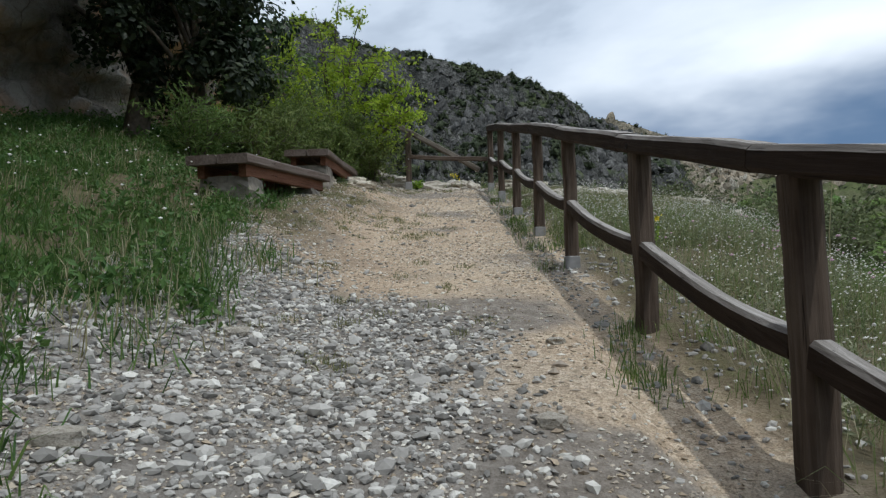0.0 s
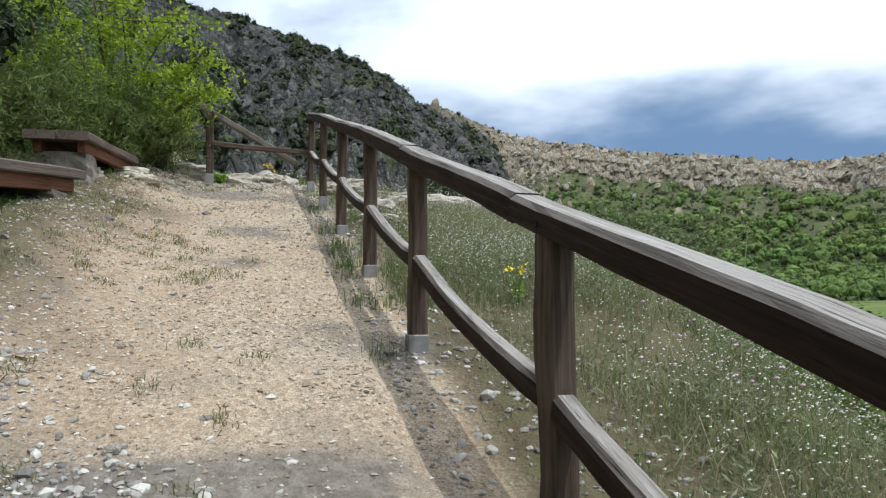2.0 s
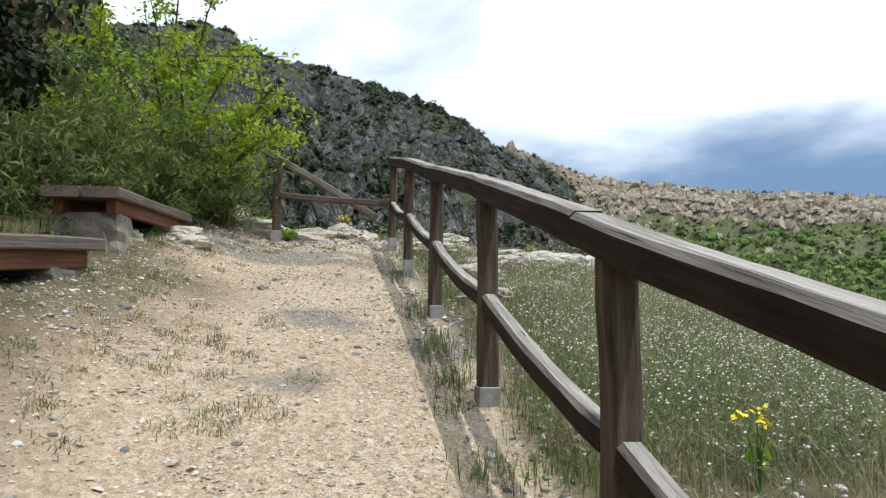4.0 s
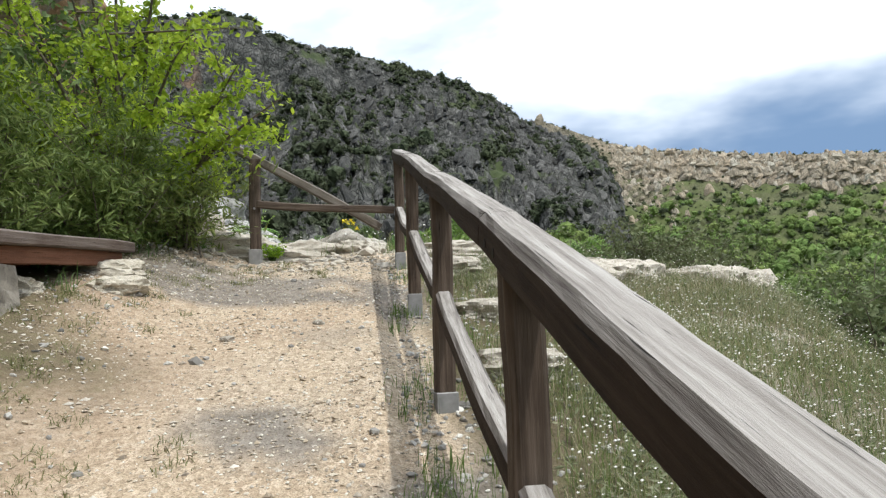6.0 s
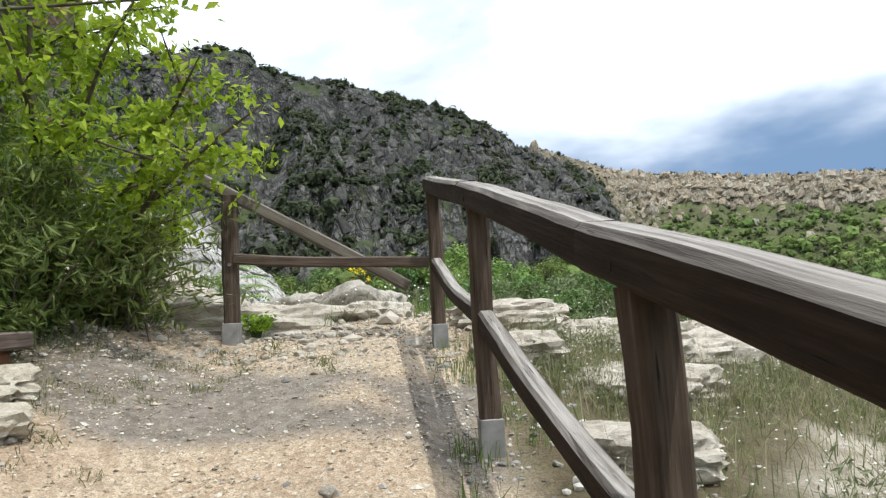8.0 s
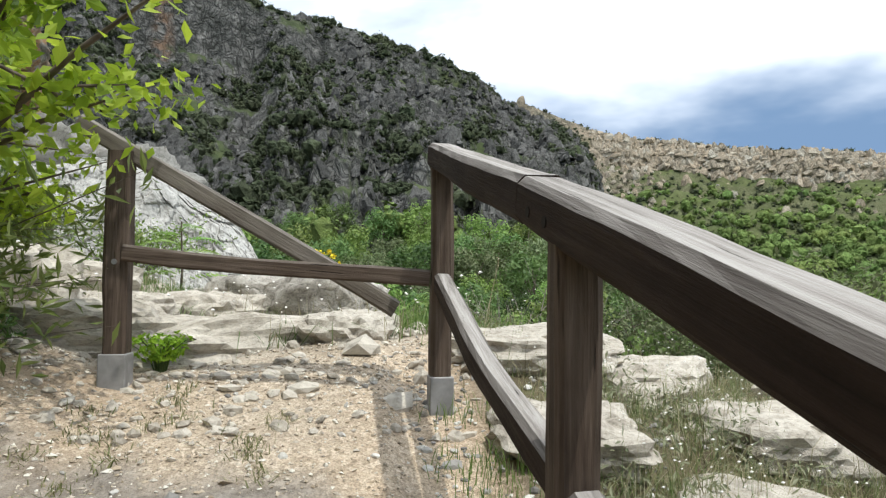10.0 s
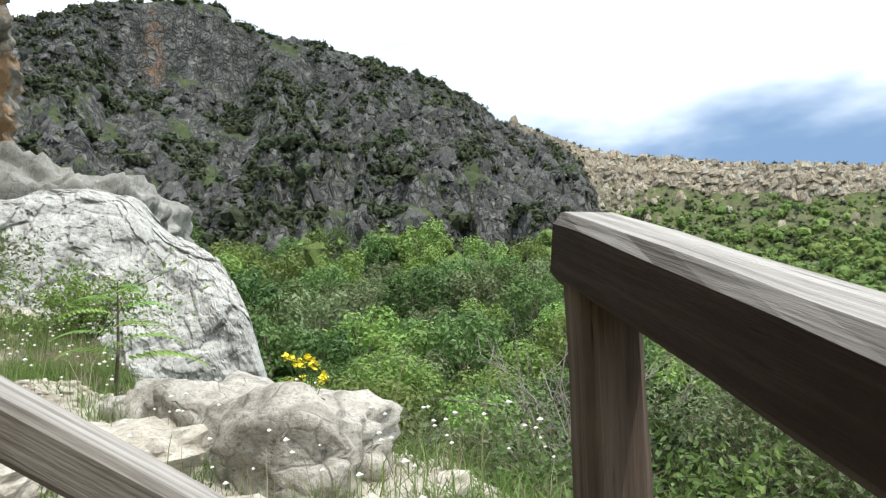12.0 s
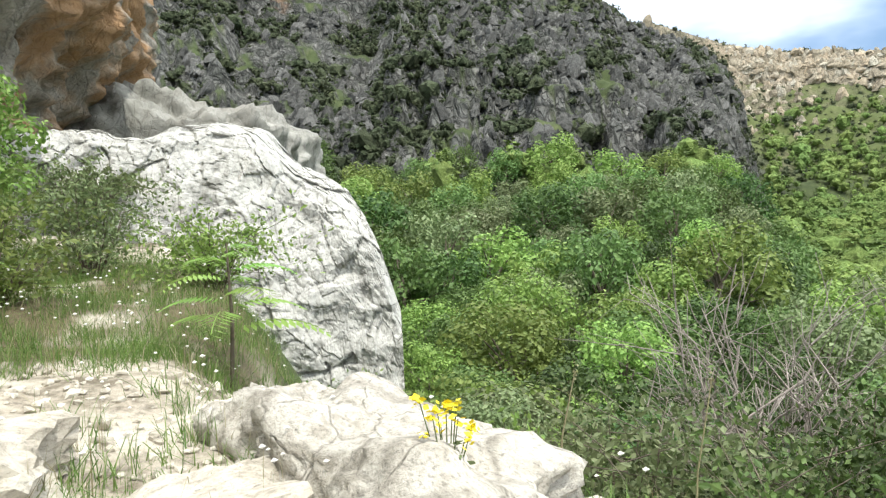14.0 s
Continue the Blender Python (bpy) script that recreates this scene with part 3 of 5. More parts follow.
def build_ground():
    ang = np.concatenate([np.arange(-180, -75, 3.0), np.arange(-75, 75, 0.29), np.arange(75, 180, 3.0)])
    rad = [0.02, 0.15, 0.4]
    while rad[-1] < 20:
        rad.append(rad[-1] * 1.0125 + 0.004)
    while rad[-1] < 75:
        rad.append(rad[-1] * 1.022)
    while rad[-1] < 265:
        rad.append(rad[-1] + 1.5)
    while rad[-1] < 470:
        rad.append(rad[-1] + (1.1 if 372 < rad[-1] < 425 else 3.0))
    while rad[-1] < 4200:
        rad.append(rad[-1] * 1.12)
    rad = np.array(rad)
    A, R = np.meshgrid(np.radians(ang), rad)
    X, Y = GX + R * np.sin(A), GY + R * np.cos(A)
    Z = land(X, Y)
    nr, na = X.shape
    verts = np.stack([X, Y, Z], -1).reshape(-1, 3)
    verts = np.vstack([verts, [[GX, GY, land_at(GX, GY)]]])
    i, j = np.meshgrid(np.arange(nr - 1), np.arange(na), indexing="ij")
    j2 = (j + 1) % na
    quads = np.stack([i * na + j, i * na + j2, (i + 1) * na + j2, (i + 1) * na + j], -1).reshape(-1, 4)[:, ::-1]
    # kinds of ground
    P = np.stack([X, Y, X * 0], -1)
    r = np.hypot(X - CX, Y - CY)
    b = np.degrees(np.arctan2(X - CX, Y - CY))
    wob = fbm(P * 0.8, 4, seed=61)
    path = np.maximum(step(-1.35, -0.45, X + 0.45 * wob), gravel_area(X, Y)) * step(1.25, 0.95, X + 0.1 * wob) * step(13.6, 12.6, Y + 0.7 * wob)
    near = step(45, 30, r)
    rock = step(-0.05, 0.25, fbm(P * 0.55, 5, seed=63) + 0.12) * step(12.1, 13.0, Y + 0.5 * wob) * near
    rock = np.maximum(rock, 0.9 * step(0.25, 0.5, fbm(P * 0.7, 4, seed=66)) * step(1.5, 2.2, X) * step(7, 10, Y) * near)
    dz = np.hypot(np.gradient(Z, axis=0) / np.gradient(R, axis=0), np.gradient(Z, axis=1) / (np.gradient(A, axis=1) * R + 1e-6))
    far = step(40, 60, r) 
    scrub = np.maximum(far, step(0.3, 1.5, edge_out(X, Y)))
    isrim = step(255, 300, r)
    crag = far * (1 - isrim) * step(-0.02, 0.22, ridged(P * 0.06, 5, seed=71) * 0.40 - 0.17 + 0.4 * (dz - 0.62) + 0.3 * fbm(P * 0.35, 4, seed=73)) * step(78, 92, r) * step(26, 23, b)
    rim = isrim * step(0.05, 0.35, fbm(P * 0.05, 5, seed=75) * 0.45 + 0.55 * (dz - 0.55))
    meadow = step(32, 34, b + 2 * wob) * step(56, 50, b + 3 * wob) * step(60, 75, r) * step(185, 165, r + 14 * wob)
    rimtop = 3.1 + 400 * np.tan(np.radians(np.interp(b, RIM_AT, RIM_UP)))
    rim = np.maximum((0.25 + 0.45 * step(28, 24, b)) * rim, isrim * step(-17, -12, Z - rimtop + 6 * fbm(P * 0.06, 4, seed=79)))
    meadow = np.maximum(meadow, 0.26 * isrim * (1 - rim))
    one = lambda a: np.append(a.reshape(-1), 0.0)
    me = mesh_of("ground", verts, quads, M_GROUND, True, {"path": one(path), "rock": one(rock), "scrub": one(scrub * (1 - meadow)), "crag": one(crag), "rimrock": one(rim), "meadow": one(meadow), "gravel": one(gravel_area(X, Y)), "umber": one(0.6 * step(0.1, -0.9, X + 0.5 * wob) * step(3.0, 5.0, Y) * (1 - gravel_area(X, Y))), "slab": one(0.85 * step(-0.12, 0.22, fbm(P * np.array([0.9, 1.3, 1]), 5, seed=67) - 0.44 + 0.84 * step(5.8, 3.2, Y) * step(-0.9, 0.2, X)) * near), "ochre": one(step(1.1, 0.2, np.abs(b + 15.4 + 0.7 * fbm(P * 0.12, 3, seed=77))) * step(208, 216, r) * step(234, 226, r))})
    ob = new("ground", me)
    return tagged(ob, "pale gravel path, grassy ledge, valley and rocky limestone hills", "ground", kind="structure")


GROUND = build_ground()
RNG = np.random.default_rng(7)


# ---- timber ----
def beam(length, w, h, seg=10, sag=0.0, wob=0.006, bevel=0.012, seed=1, twist=0.0, taper=0.0):
    """A bevelled, slightly crooked squared timber along +x from the origin; z is its upright side."""
    r = random.Random(seed)
    prof = []
    for sx, sz in ((-1, -1), (1, -1), (1, 1), (-1, 1)):
        for k in (0, 1):
            first = (k == 0) == (sx * sz > 0)
            ex, ez = (0, bevel) if first else (bevel, 0)
            prof.append((sx * (w / 2 - ex), sz * (h / 2 - ez)))
    n = len(prof)
    ph = [r.uniform(0, 6.28) for _ in range(4)]
    verts, faces = [], []
    for i in range(seg + 1):
        t = i / seg
        env = min(1.0, 6 * t * (1 - t))
        oy = env * wob * math.sin(ph[0] + 4.1 * t) + env * 0.4 * wob * math.sin(ph[1] + 11 * t)
        oz = -sag * 4 * t * (1 - t) + env * wob * math.sin(ph[2] + 3.3 * t)
        sc = (1 - taper * t) * (1 + 0.035 * env * math.sin(ph[3] + 7 * t))
        a = twist * t
        for (py, pz) in prof:
            y, z = py * sc + r.uniform(-1, 1) * 0.0015, pz * sc + r.uniform(-1, 1) * 0.0015
            verts.append((t * length, oy + y * math.cos(a) - z * math.sin(a), oz + y * math.sin(a) + z * math.cos(a)))
    for i in range(seg):
        for k in range(n):
            k2 = (k + 1) % n
            faces.append((i * n + k, (i + 1) * n + k, (i + 1) * n + k2, i * n + k2))
    bm = bmesh.new()
    vs = [bm.verts.new(v) for v in verts]
    for f in faces:
        bm.faces.new([vs[q] for q in f])
    bm.faces.new(vs[:n]); bm.faces.new(vs[-n:][::-1])
    bmesh.ops.recalc_face_normals(bm, faces=bm.faces)
    return bm


def along(a, b, roll=0.0):
    """The pose of a timber whose x axis runs from a to b."""
    a, b = Vector(a), Vector(b)
    x = (b - a).normalized()
    up = Vector((0, 0, 1)) if abs(x.z) < 0.95 else Vector((0, 1, 0))
    y = up.cross(x).normalized()
    z = x.cross(y)
    m = Matrix((x, y, z)).transposed().to_4x4()
    return Matrix.Translation(a) @ m @ Matrix.Rotation(radians(roll), 4, "X")


def timber(name, a, b, w, h, mat, parent, label="", roll=0.0, **kw):
    ob = part(name, beam((Vector(b) - Vector(a)).length, w, h, **kw), mat, parent, label)
    ob.matrix_basis = along(a, b, roll)
    return ob


def box(sx, sy, sz, bevel=0.004):
    bm = bmesh.new()
    bmesh.ops.create_cube(bm, size=1)
    bmesh.ops.scale(bm, vec=(sx, sy, sz), verts=bm.verts)
    bmesh.ops.bevel(bm, geom=bm.edges[:], offset=bevel, segments=1, affect="EDGES")
    return bm


def disc(radius, depth, axis="x"):
    bm = bmesh.new()
    bmesh.ops.create_cone(bm, segments=12, radius1=radius, radius2=radius, depth=depth, cap_ends=True)
    if axis == "x":
        bmesh.ops.rotate(bm, matrix=Matrix.Rotation(radians(90), 3, "Y"), verts=bm.verts)
    return bm


# posts: x, y, the upper side of the top rail, the top rail's thickness, the upper side of the middle rail
POST_ROWS = [(1.12, 2.29, 0.30, 0.088, -0.23), (1.105, 3.72, 0.715, 0.092, 0.186), (1.06, 5.31, 1.205, 0.10, 0.66), (1.06, 6.87, 1.69, 0.11, 1.11), (1.045, 8.54, 2.145, 0.11, 1.59), (1.015, 10.24, 2.655, 0.11, 2.09), (0.985, 11.93, 3.122, 0.115, 2.53)]
POSTS = [(p[0], p[1]) for p in POST_ROWS]


def build_fence():
    fence = tagged(new("wooden_fence"), "weathered grey-brown timber fence along the gravel path", "fence")
    tops = []
    for k, (x, y) in enumerate(POSTS):
        z = land_at(x, y)
        thick = POST_ROWS[k][3]
        h = POST_ROWS[k][2] - thick - z
        post = timber("post", (x, y, z - 0.05), (x, y, z + h + 0.01), 0.094, 0.100, M_WOOD, fence, roll=4 * math.sin(k * 2.1), seg=8, seed=20 + k, bevel=0.016, wob=0.005)
        if k < 2:
            tops.append((x, y, z + h + thick / 2))
            continue
        shoe = part("metal_shoe", box(0.112, 0.106, 0.30), M_METAL, post, "grey steel shoe at the foot of the post")
        shoe.matrix_basis = Matrix.Translation((0.05 if k > 4 else -0.02, 0, 0)) @ Matrix.Rotation(radians(90), 4, "Y")
        tops.append((x, y, z + h + thick / 2))
    tops[0:0] = [(1.17, 0.45, -0.22)]
    # each rail ends a short way past a post
    ends = [Vector(tops[0])]
    for k in range(1, len(tops) - 1):
        ends.append(Vector(tops[k]).lerp(Vector(tops[k + 1]), 0.13))
    ends.append(Vector(tops[-1]) + Vector((0, 0.06, 0.0)))
    for k in range(len(ends) - 1):
        a, b = ends[k], ends[k + 1]
        d = (b - a).normalized()
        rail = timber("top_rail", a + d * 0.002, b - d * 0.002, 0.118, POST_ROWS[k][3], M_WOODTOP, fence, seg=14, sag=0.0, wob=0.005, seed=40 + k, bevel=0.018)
        for off in (0.10, 0.22):
            if k < len(ends) - 2:
                hole = part("bolt_hole", disc(0.013, 0.004, "z"), M_HOLE, rail, "dark bolt hole")
                hole.matrix_basis = Matrix.Translation(((b - a).length - off, 0.0585, -0.012)) @ Matrix.Rotation(radians(90), 4, "X")
    for z in (0.025, -0.005):
        nail = part("nail", disc(0.003, 0.05), M_METAL, rail, "thin steel nail sticking out")
        nail.matrix_basis = Matrix.Translation(((b - a).length + 0.012, 0.035, z))
    for k in range(len(POSTS)):
        if k == 0:
            a = Vector((1.17, 0.45, -0.68))
        else:
            a = Vector((*POSTS[k - 1], POST_ROWS[k - 1][4] - 0.045))
        b = Vector((*POSTS[k], POST_ROWS[k][4] - 0.045))
        d = (b - a).normalized()
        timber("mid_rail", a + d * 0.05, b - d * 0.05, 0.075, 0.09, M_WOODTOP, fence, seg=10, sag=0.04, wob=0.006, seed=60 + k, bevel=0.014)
    return fence


build_fence()


def build_end_fence():
    fence = tagged(new("wooden_fence"), "broken timber fence with a fallen top rail above the drop", "fence")
    x, y = -0.46, 12.17
    z = land_at(x, y)
    post = timber("post", (x, y, z + 0.05), (x, y, 3.065), 0.105, 0.11, M_WOOD, fence, seg=8, seed=90, bevel=0.016)
    shoe = part("metal_shoe", box(0.30, 0.118, 0.123), M_METAL, post, "grey steel shoe at the foot of the post")
    shoe.matrix_basis = Matrix.Translation((-0.06, 0, 0))
    part("bolt", disc(0.012, 0.02, "z"), M_METAL, post, "rusty bolt head").matrix_basis = Matrix.Translation((0.5, 0.0, -0.06))
    p7 = Vector((POSTS[-1][0] - 0.05, POSTS[-1][1], 2.495))
    timber("cross_rail", (x + 0.04, y - 0.07, 2.60), p7, 0.05, 0.075, M_WOOD, fence, "grey cross rail between two posts", seed=91, sag=0.01, bevel=0.01)
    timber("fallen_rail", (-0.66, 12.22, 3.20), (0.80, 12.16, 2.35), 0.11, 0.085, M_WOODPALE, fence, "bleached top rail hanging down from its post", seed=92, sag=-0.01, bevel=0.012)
    return fence


build_end_fence()


# ---- benches ----
def build_bench(name_label, near, far, width):
    """near, far: the path-side corners of the seat's top."""
    bench = tagged(new("wooden_bench"), name_label, "bench", "benches beside the path")
    a, b = Vector(near), Vector(far)
    d = (b - a).normalized()
    side = Vector((-d.y, d.x, 0)).normalized()
    n = 2
    w = width / n
    for k in range(n):
        o = side * (w * (k + 0.5)) - Vector((0, 0, 0.04))
        timber("seat_plank", a + o, b + o, w - 0.012, 0.085, M_BENCH, bench, "dark weathered thick seat plank", seed=110 + k, wob=0.004, bevel=0.012)
    for k in (0.10, width - 0.10):
        o = side * k - Vector((0, 0, 0.14))
        timber("apron", a + o + d * 0.1, b + o - d * 0.1, 0.07, 0.115, M_APRON, bench, "red-brown beam under the seat", seed=120 + int(k * 9), bevel=0.008)
    L = (b - a).length
    for t in (0.30, L - 0.35):
        c = a + d * t + side * width / 2
        g = min(land_at(c.x - 0.2, c.y), land_at(c.x + 0.2, c.y), land_at(c.x, c.y + 0.2), land_at(c.x, c.y - 0.2))
        h = c.z - 0.195 - g + 0.06
        bm = bmesh.new()
        bmesh.ops.create_cube(bm, size=1)
        bmesh.ops.subdivide_edges(bm, edges=bm.edges[:], cuts=4, use_grid_fill=True)
        for v in bm.verts:
            f = 1.12 - 0.16 * (v.co.z + 0.5)
            nz = noise.noise(v.co * 4 + Vector((t, 0, 3))) * 0.03
            v.co = Vector((v.co.x * 0.30 * f + nz, v.co.y * width * 0.80 * f + nz, (v.co.z + 0.5) * h))
        leg = part("leg", bm, M_STONE, bench, "rough pale stone block leg")
        leg.matrix_basis = Matrix.Translation((c.x, c.y, g - 0.06)) @ Matrix.Rotation(math.atan2(d.y, d.x), 4, "Z")
    return bench


build_bench("dark wooden plank bench on stone legs beside the grass", (-1.58, 6.20, 1.27), (-1.22, 8.40, 1.515), 0.60)
build_bench("dark wooden bench on stone blocks under the shrubs", (-1.36, 9.06, 2.01), (-1.22, 11.0, 2.12), 0.60)


# ---- leaves, shrubs and trees ----
def leaves(points, size, rng, up=0.4, slim=0.55, outward=None):
    """One four-cornered leaf at every point, turned at random."""
    n = len(points)
    nrm = rng.normal(size=(n, 3))
    nrm /= np.linalg.norm(nrm, axis=1)[:, None]
    if outward is not None:
        nrm = nrm * 0.55 + outward
    nrm[:, 2] += up
    nrm /= np.linalg.norm(nrm, axis=1)[:, None]
    t = np.cross(nrm, rng.normal(size=(n, 3)))
    t /= np.linalg.norm(t, axis=1)[:, None] + 1e-9
    s = np.cross(nrm, t)
    sz = (np.asarray(size) * rng.uniform(0.6, 1.35, n))[:, None]
    v = np.stack([points - t * sz * 0.5, points + s * sz * slim * 0.5 + nrm * sz * 0.06, points + t * sz * 0.5, points - s * sz * slim * 0.5 + nrm * sz * 0.06], 1)
    return v.reshape(-1, 3), np.arange(n * 4).reshape(-1, 4)


def crown_points(rng, blobs, n, inner=0.55):
    """Points spread through overlapping clumps; blobs is rows of x, y, z, radius."""
    wts = blobs[:, 3] ** 2
    pick = rng.choice(len(blobs), n, p=wts / wts.sum())
    d = rng.normal(size=(n, 3))
    d /= np.linalg.norm(d, axis=1)[:, None]
    rr = blobs[pick, 3] * (inner + (1 - inner) * rng.uniform(0, 1, n) ** 0.6) * (1 + 0.25 * rng.normal(size=n) * 0.6)
    return blobs[pick, :3] + d * rr[:, None] * np.array([1, 1, 0.85]), d


def tube(pts, radii, sides=6):
    """A bent, tapering limb through the points."""
    pts = [Vector(p) for p in pts]
    verts, faces = [], []
    for i, p in enumerate(pts):
        d = (pts[min(i + 1, len(pts) - 1)] - pts[max(i - 1, 0)]).normalized()
        a = d.orthogonal().normalized()
        b = d.cross(a)
        for k in range(sides):
            th = 2 * math.pi * k / sides
            verts.append(p + (a * math.cos(th) + b * math.sin(th)) * radii[i])
    for i in range(len(pts) - 1):
        for k in range(sides):
            k2 = (k + 1) % sides
            faces.append((i * sides + k, i * sides + k2, (i + 1) * sides + k2, (i + 1) * sides + k))
    return [tuple(v) for v in verts], faces


def limbs_mesh(name, limbs, mat, sides=6):
    V, F = [], []
    for pts, radii in limbs:
        v, f = tube(pts, radii, sides)
        o = len(V)
        V += v
        F += [tuple(q + o for q in g) for g in f]
    return mesh_of(name, np.array(V), np.array(F), mat, True)


def tree_meshes(rng, height, spread, n, size, mat, slim=0.6):
    """Trunk and crown of a broad-leaved tree of that height."""
    limbs = [([(0, 0, -0.6), (0.05 * height, 0.02, height * 0.25), (0.02, 0.04 * height, height * 0.55), (0, 0, height * 0.8)], [0.035 * height, 0.026 * height, 0.016 * height, 0.004 * height])]
    blobs = []
    m = 24
    for k in range(m):
        th, z = k * 2.4 + rng.uniform(-0.4, 0.4), height * (0.26 + 0.66 * (k + 0.5) / m)
        rad = spread * math.sqrt(max(0.05, 1 - ((z / height - 0.42) / 0.58) ** 2)) * rng.uniform(0.5, 0.95)
        p = np.array([math.cos(th) * rad, math.sin(th) * rad, z])
        blobs.append((*p, spread * rng.uniform(0.22, 0.42)))
        if k % 2 == 0:
            limbs.append(([(0.02, 0.02, z * 0.55), tuple(p * 0.5 + np.array([0, 0, z * 0.30])), tuple(p)], [0.012 * height, 0.008 * height, 0.002 * height]))
    pts, d = crown_points(rng, np.array(blobs), n)
    v, f = leaves(pts, size, rng, slim=slim, outward=d)
    return limbs_mesh("trunk", limbs, M_BARK, 5), mesh_of("crown", v, f, mat)


def make_tree(name, trunk, crown, m, label, category="tree", group=""):
    t = tagged(new(name), label, category, group)
    t.matrix_basis = m
    part("trunk", trunk, None, t)
    part("crown", crown, None, t)
    return t


def forest():
    rng = np.random.default_rng(11)
    mats = [M_LEAF_MID, M_LEAF_LIGHT, M_LEAF_GREY, M_LEAF_DEEP]
    close = [tree_meshes(rng, 5.2, 2.3, 6800, 0.165, mats[k]) for k in range(4)]
    near = [tree_meshes(rng, 5.6, 2.6, 5200, 0.22, mats[k]) for k in range(4)]
    mid = [tree_meshes(rng, 6.8, 3.3, 3000, 0.34, mats[k]) for k in range(4)]
    words = ["dense green broad-leaved tree in the valley", "fresh light-green tree crown in the valley", "grey-green bushy tree on the valley slope", "dark green broad-leaved tree in the valley"]
    placed = []
    tries = 0
    while len(placed) < 285 and tries < 30000:
        tries += 1
        b = rng.uniform(-16, 62) if len(placed) < 225 else rng.uniform(62, 135)
        r = 9 + (92 - 9) * rng.uniform(0, 1) ** 0.75
        x, y = CX + r * math.sin(radians(b)), CY + r * math.cos(radians(b))
        e = float(edge_out(np.array([x]), np.array([y]))[0])
        if e < 3.6 or (x < -2.0 and y < 42 - (x + 2) * 0.2 and b < -5):
            continue
        if (34 < b < 46 and 48 < r < 110 and rng.uniform() < 0.75) or (13 < b < 28 and r < 14):
            continue
        gap = 3.0 + 0.026 * r
        if any((x - px) ** 2 + (y - py) ** 2 < gap * gap for px, py in placed):
            continue
        z = land_at(x, y)
        if r > 70 and b > 30 and rng.uniform() < 0.3:
            continue
        placed.append((x, y))
        k = int(rng.choice(4, p=(0.24, 0.06, 0.15, 0.55) if b > 15 and r < 34 else (0.32, 0.36, 0.2, 0.12)))
        s = rng.uniform(0.75, 1.2)
        top_limit = 3.3 - 0.20 * r if r < 28 else 1e9
        own = (5.4 if r < 44 else 6.8) * s
        if z + own > top_limit:
            s *= max(0.35, (top_limit - z) / own)
        m = Matrix.Translation((x, y, z - 0.3)) @ Matrix.Rotation(rng.uniform(0, 6.28), 4, "Z") @ Matrix.Diagonal((s * rng.uniform(0.9, 1.15), s * rng.uniform(0.9, 1.15), s, 1))
        make_tree("tree", *(close[k] if r < 24 else near[k] if r < 44 else mid[k]), m, words[k], group="valley trees")


forest()


def lump(rng):
    """A lumpy shrub body of unit size, as verts and triangles."""
    bm = bmesh.new()
    bmesh.ops.create_icosphere(bm, subdivisions=1, radius=1)
    co = np.array([v.co for v in bm.verts])
    tri = np.array([[v.index for v in f.verts] for f in bm.faces])
    bm.free()
    sd = int(rng.integers(1, 9999))
    return co * (1 + 0.42 * fbm(co * 1.7 + sd, 3, seed=sd % 97))[:, None], tri


def lumps(rng, x, y, z, sizes, per, cards, card, core=1.0):
    """Many far shrubs: lumpy bodies ruffled with leaf sprays."""
    kinds = [lump(rng) for _ in range(10)]
    V, F, o = [], [], 0
    for k in range(len(x)):
        s = sizes[k]
        for j in range(per):
            c, tri = kinds[int(rng.integers(0, 10))]
            a = rng.uniform(0, 6.28)
            R = np.array([[math.cos(a), -math.sin(a), 0], [math.sin(a), math.cos(a), 0], [0, 0, 1]])
            ss = s * rng.uniform(0.55, 1.0)
            pos = np.array([x[k], y[k], z[k] + 0.45 * ss]) + rng.normal(size=3) * s * (0.55, 0.55, 0.25) * (j > 0)
            v = (c * np.array([rng.uniform(0.8, 1.15), rng.uniform(0.8, 1.15), rng.uniform(0.65, 0.95)]) * ss) @ R.T + pos
            V.append(pos + (v - pos) * core); F.append(tri + o); o += len(v)
            if cards:
                pick = v[rng.integers(0, len(v), cards)]
                d = (pick - pos) / ss
                lv, lf = leaves(pick + d * rng.uniform(-0.22, 0.12, (cards, 1)) * ss + rng.normal(size=(cards, 3)) * 0.10 * ss, card * ss, rng, up=0.5, slim=0.8, outward=d)
                lf = np.concatenate([lf[:, :3], lf[:, [0, 2, 3]]], 0)
                V.append(lv); F.append(lf + o); o += len(lv)
    return np.vstack(V), np.vstack(F)


def far_woods():
    """Crowns too far off to count: valley floor beyond the near trees and the lower slopes."""
    rng = np.random.default_rng(13)
    n = 6600
    b = rng.uniform(-4, 78, n)
    r = 86 + (372 - 86) * rng.uniform(0, 1, n) ** 0.85
    keep = ~((b > 32.5) & (b < 55) & (r > 110) & (r < 178)) & ~((b < 23.5) & (r > 96)) & (rng.uniform(0, 1, n) > 0.7 * step(290, 372, r))
    b, r = b[keep], r[keep]
    x, y = CX + r * np.sin(np.radians(b)), CY + r * np.cos(np.radians(b))
    z = land(x, y)
    V, F = lumps(rng, x, y, z + 1.2, 1.7 + 3.2 * rng.uniform(0, 1, len(x)) ** 2, 1, 90, 0.24, 0.74)
    tagged(new("far_woods", mesh_of("far_woods", V, F, M_FARLEAF)), "green woods on the far valley floor and slope", "woods", kind="stuff")


far_woods()


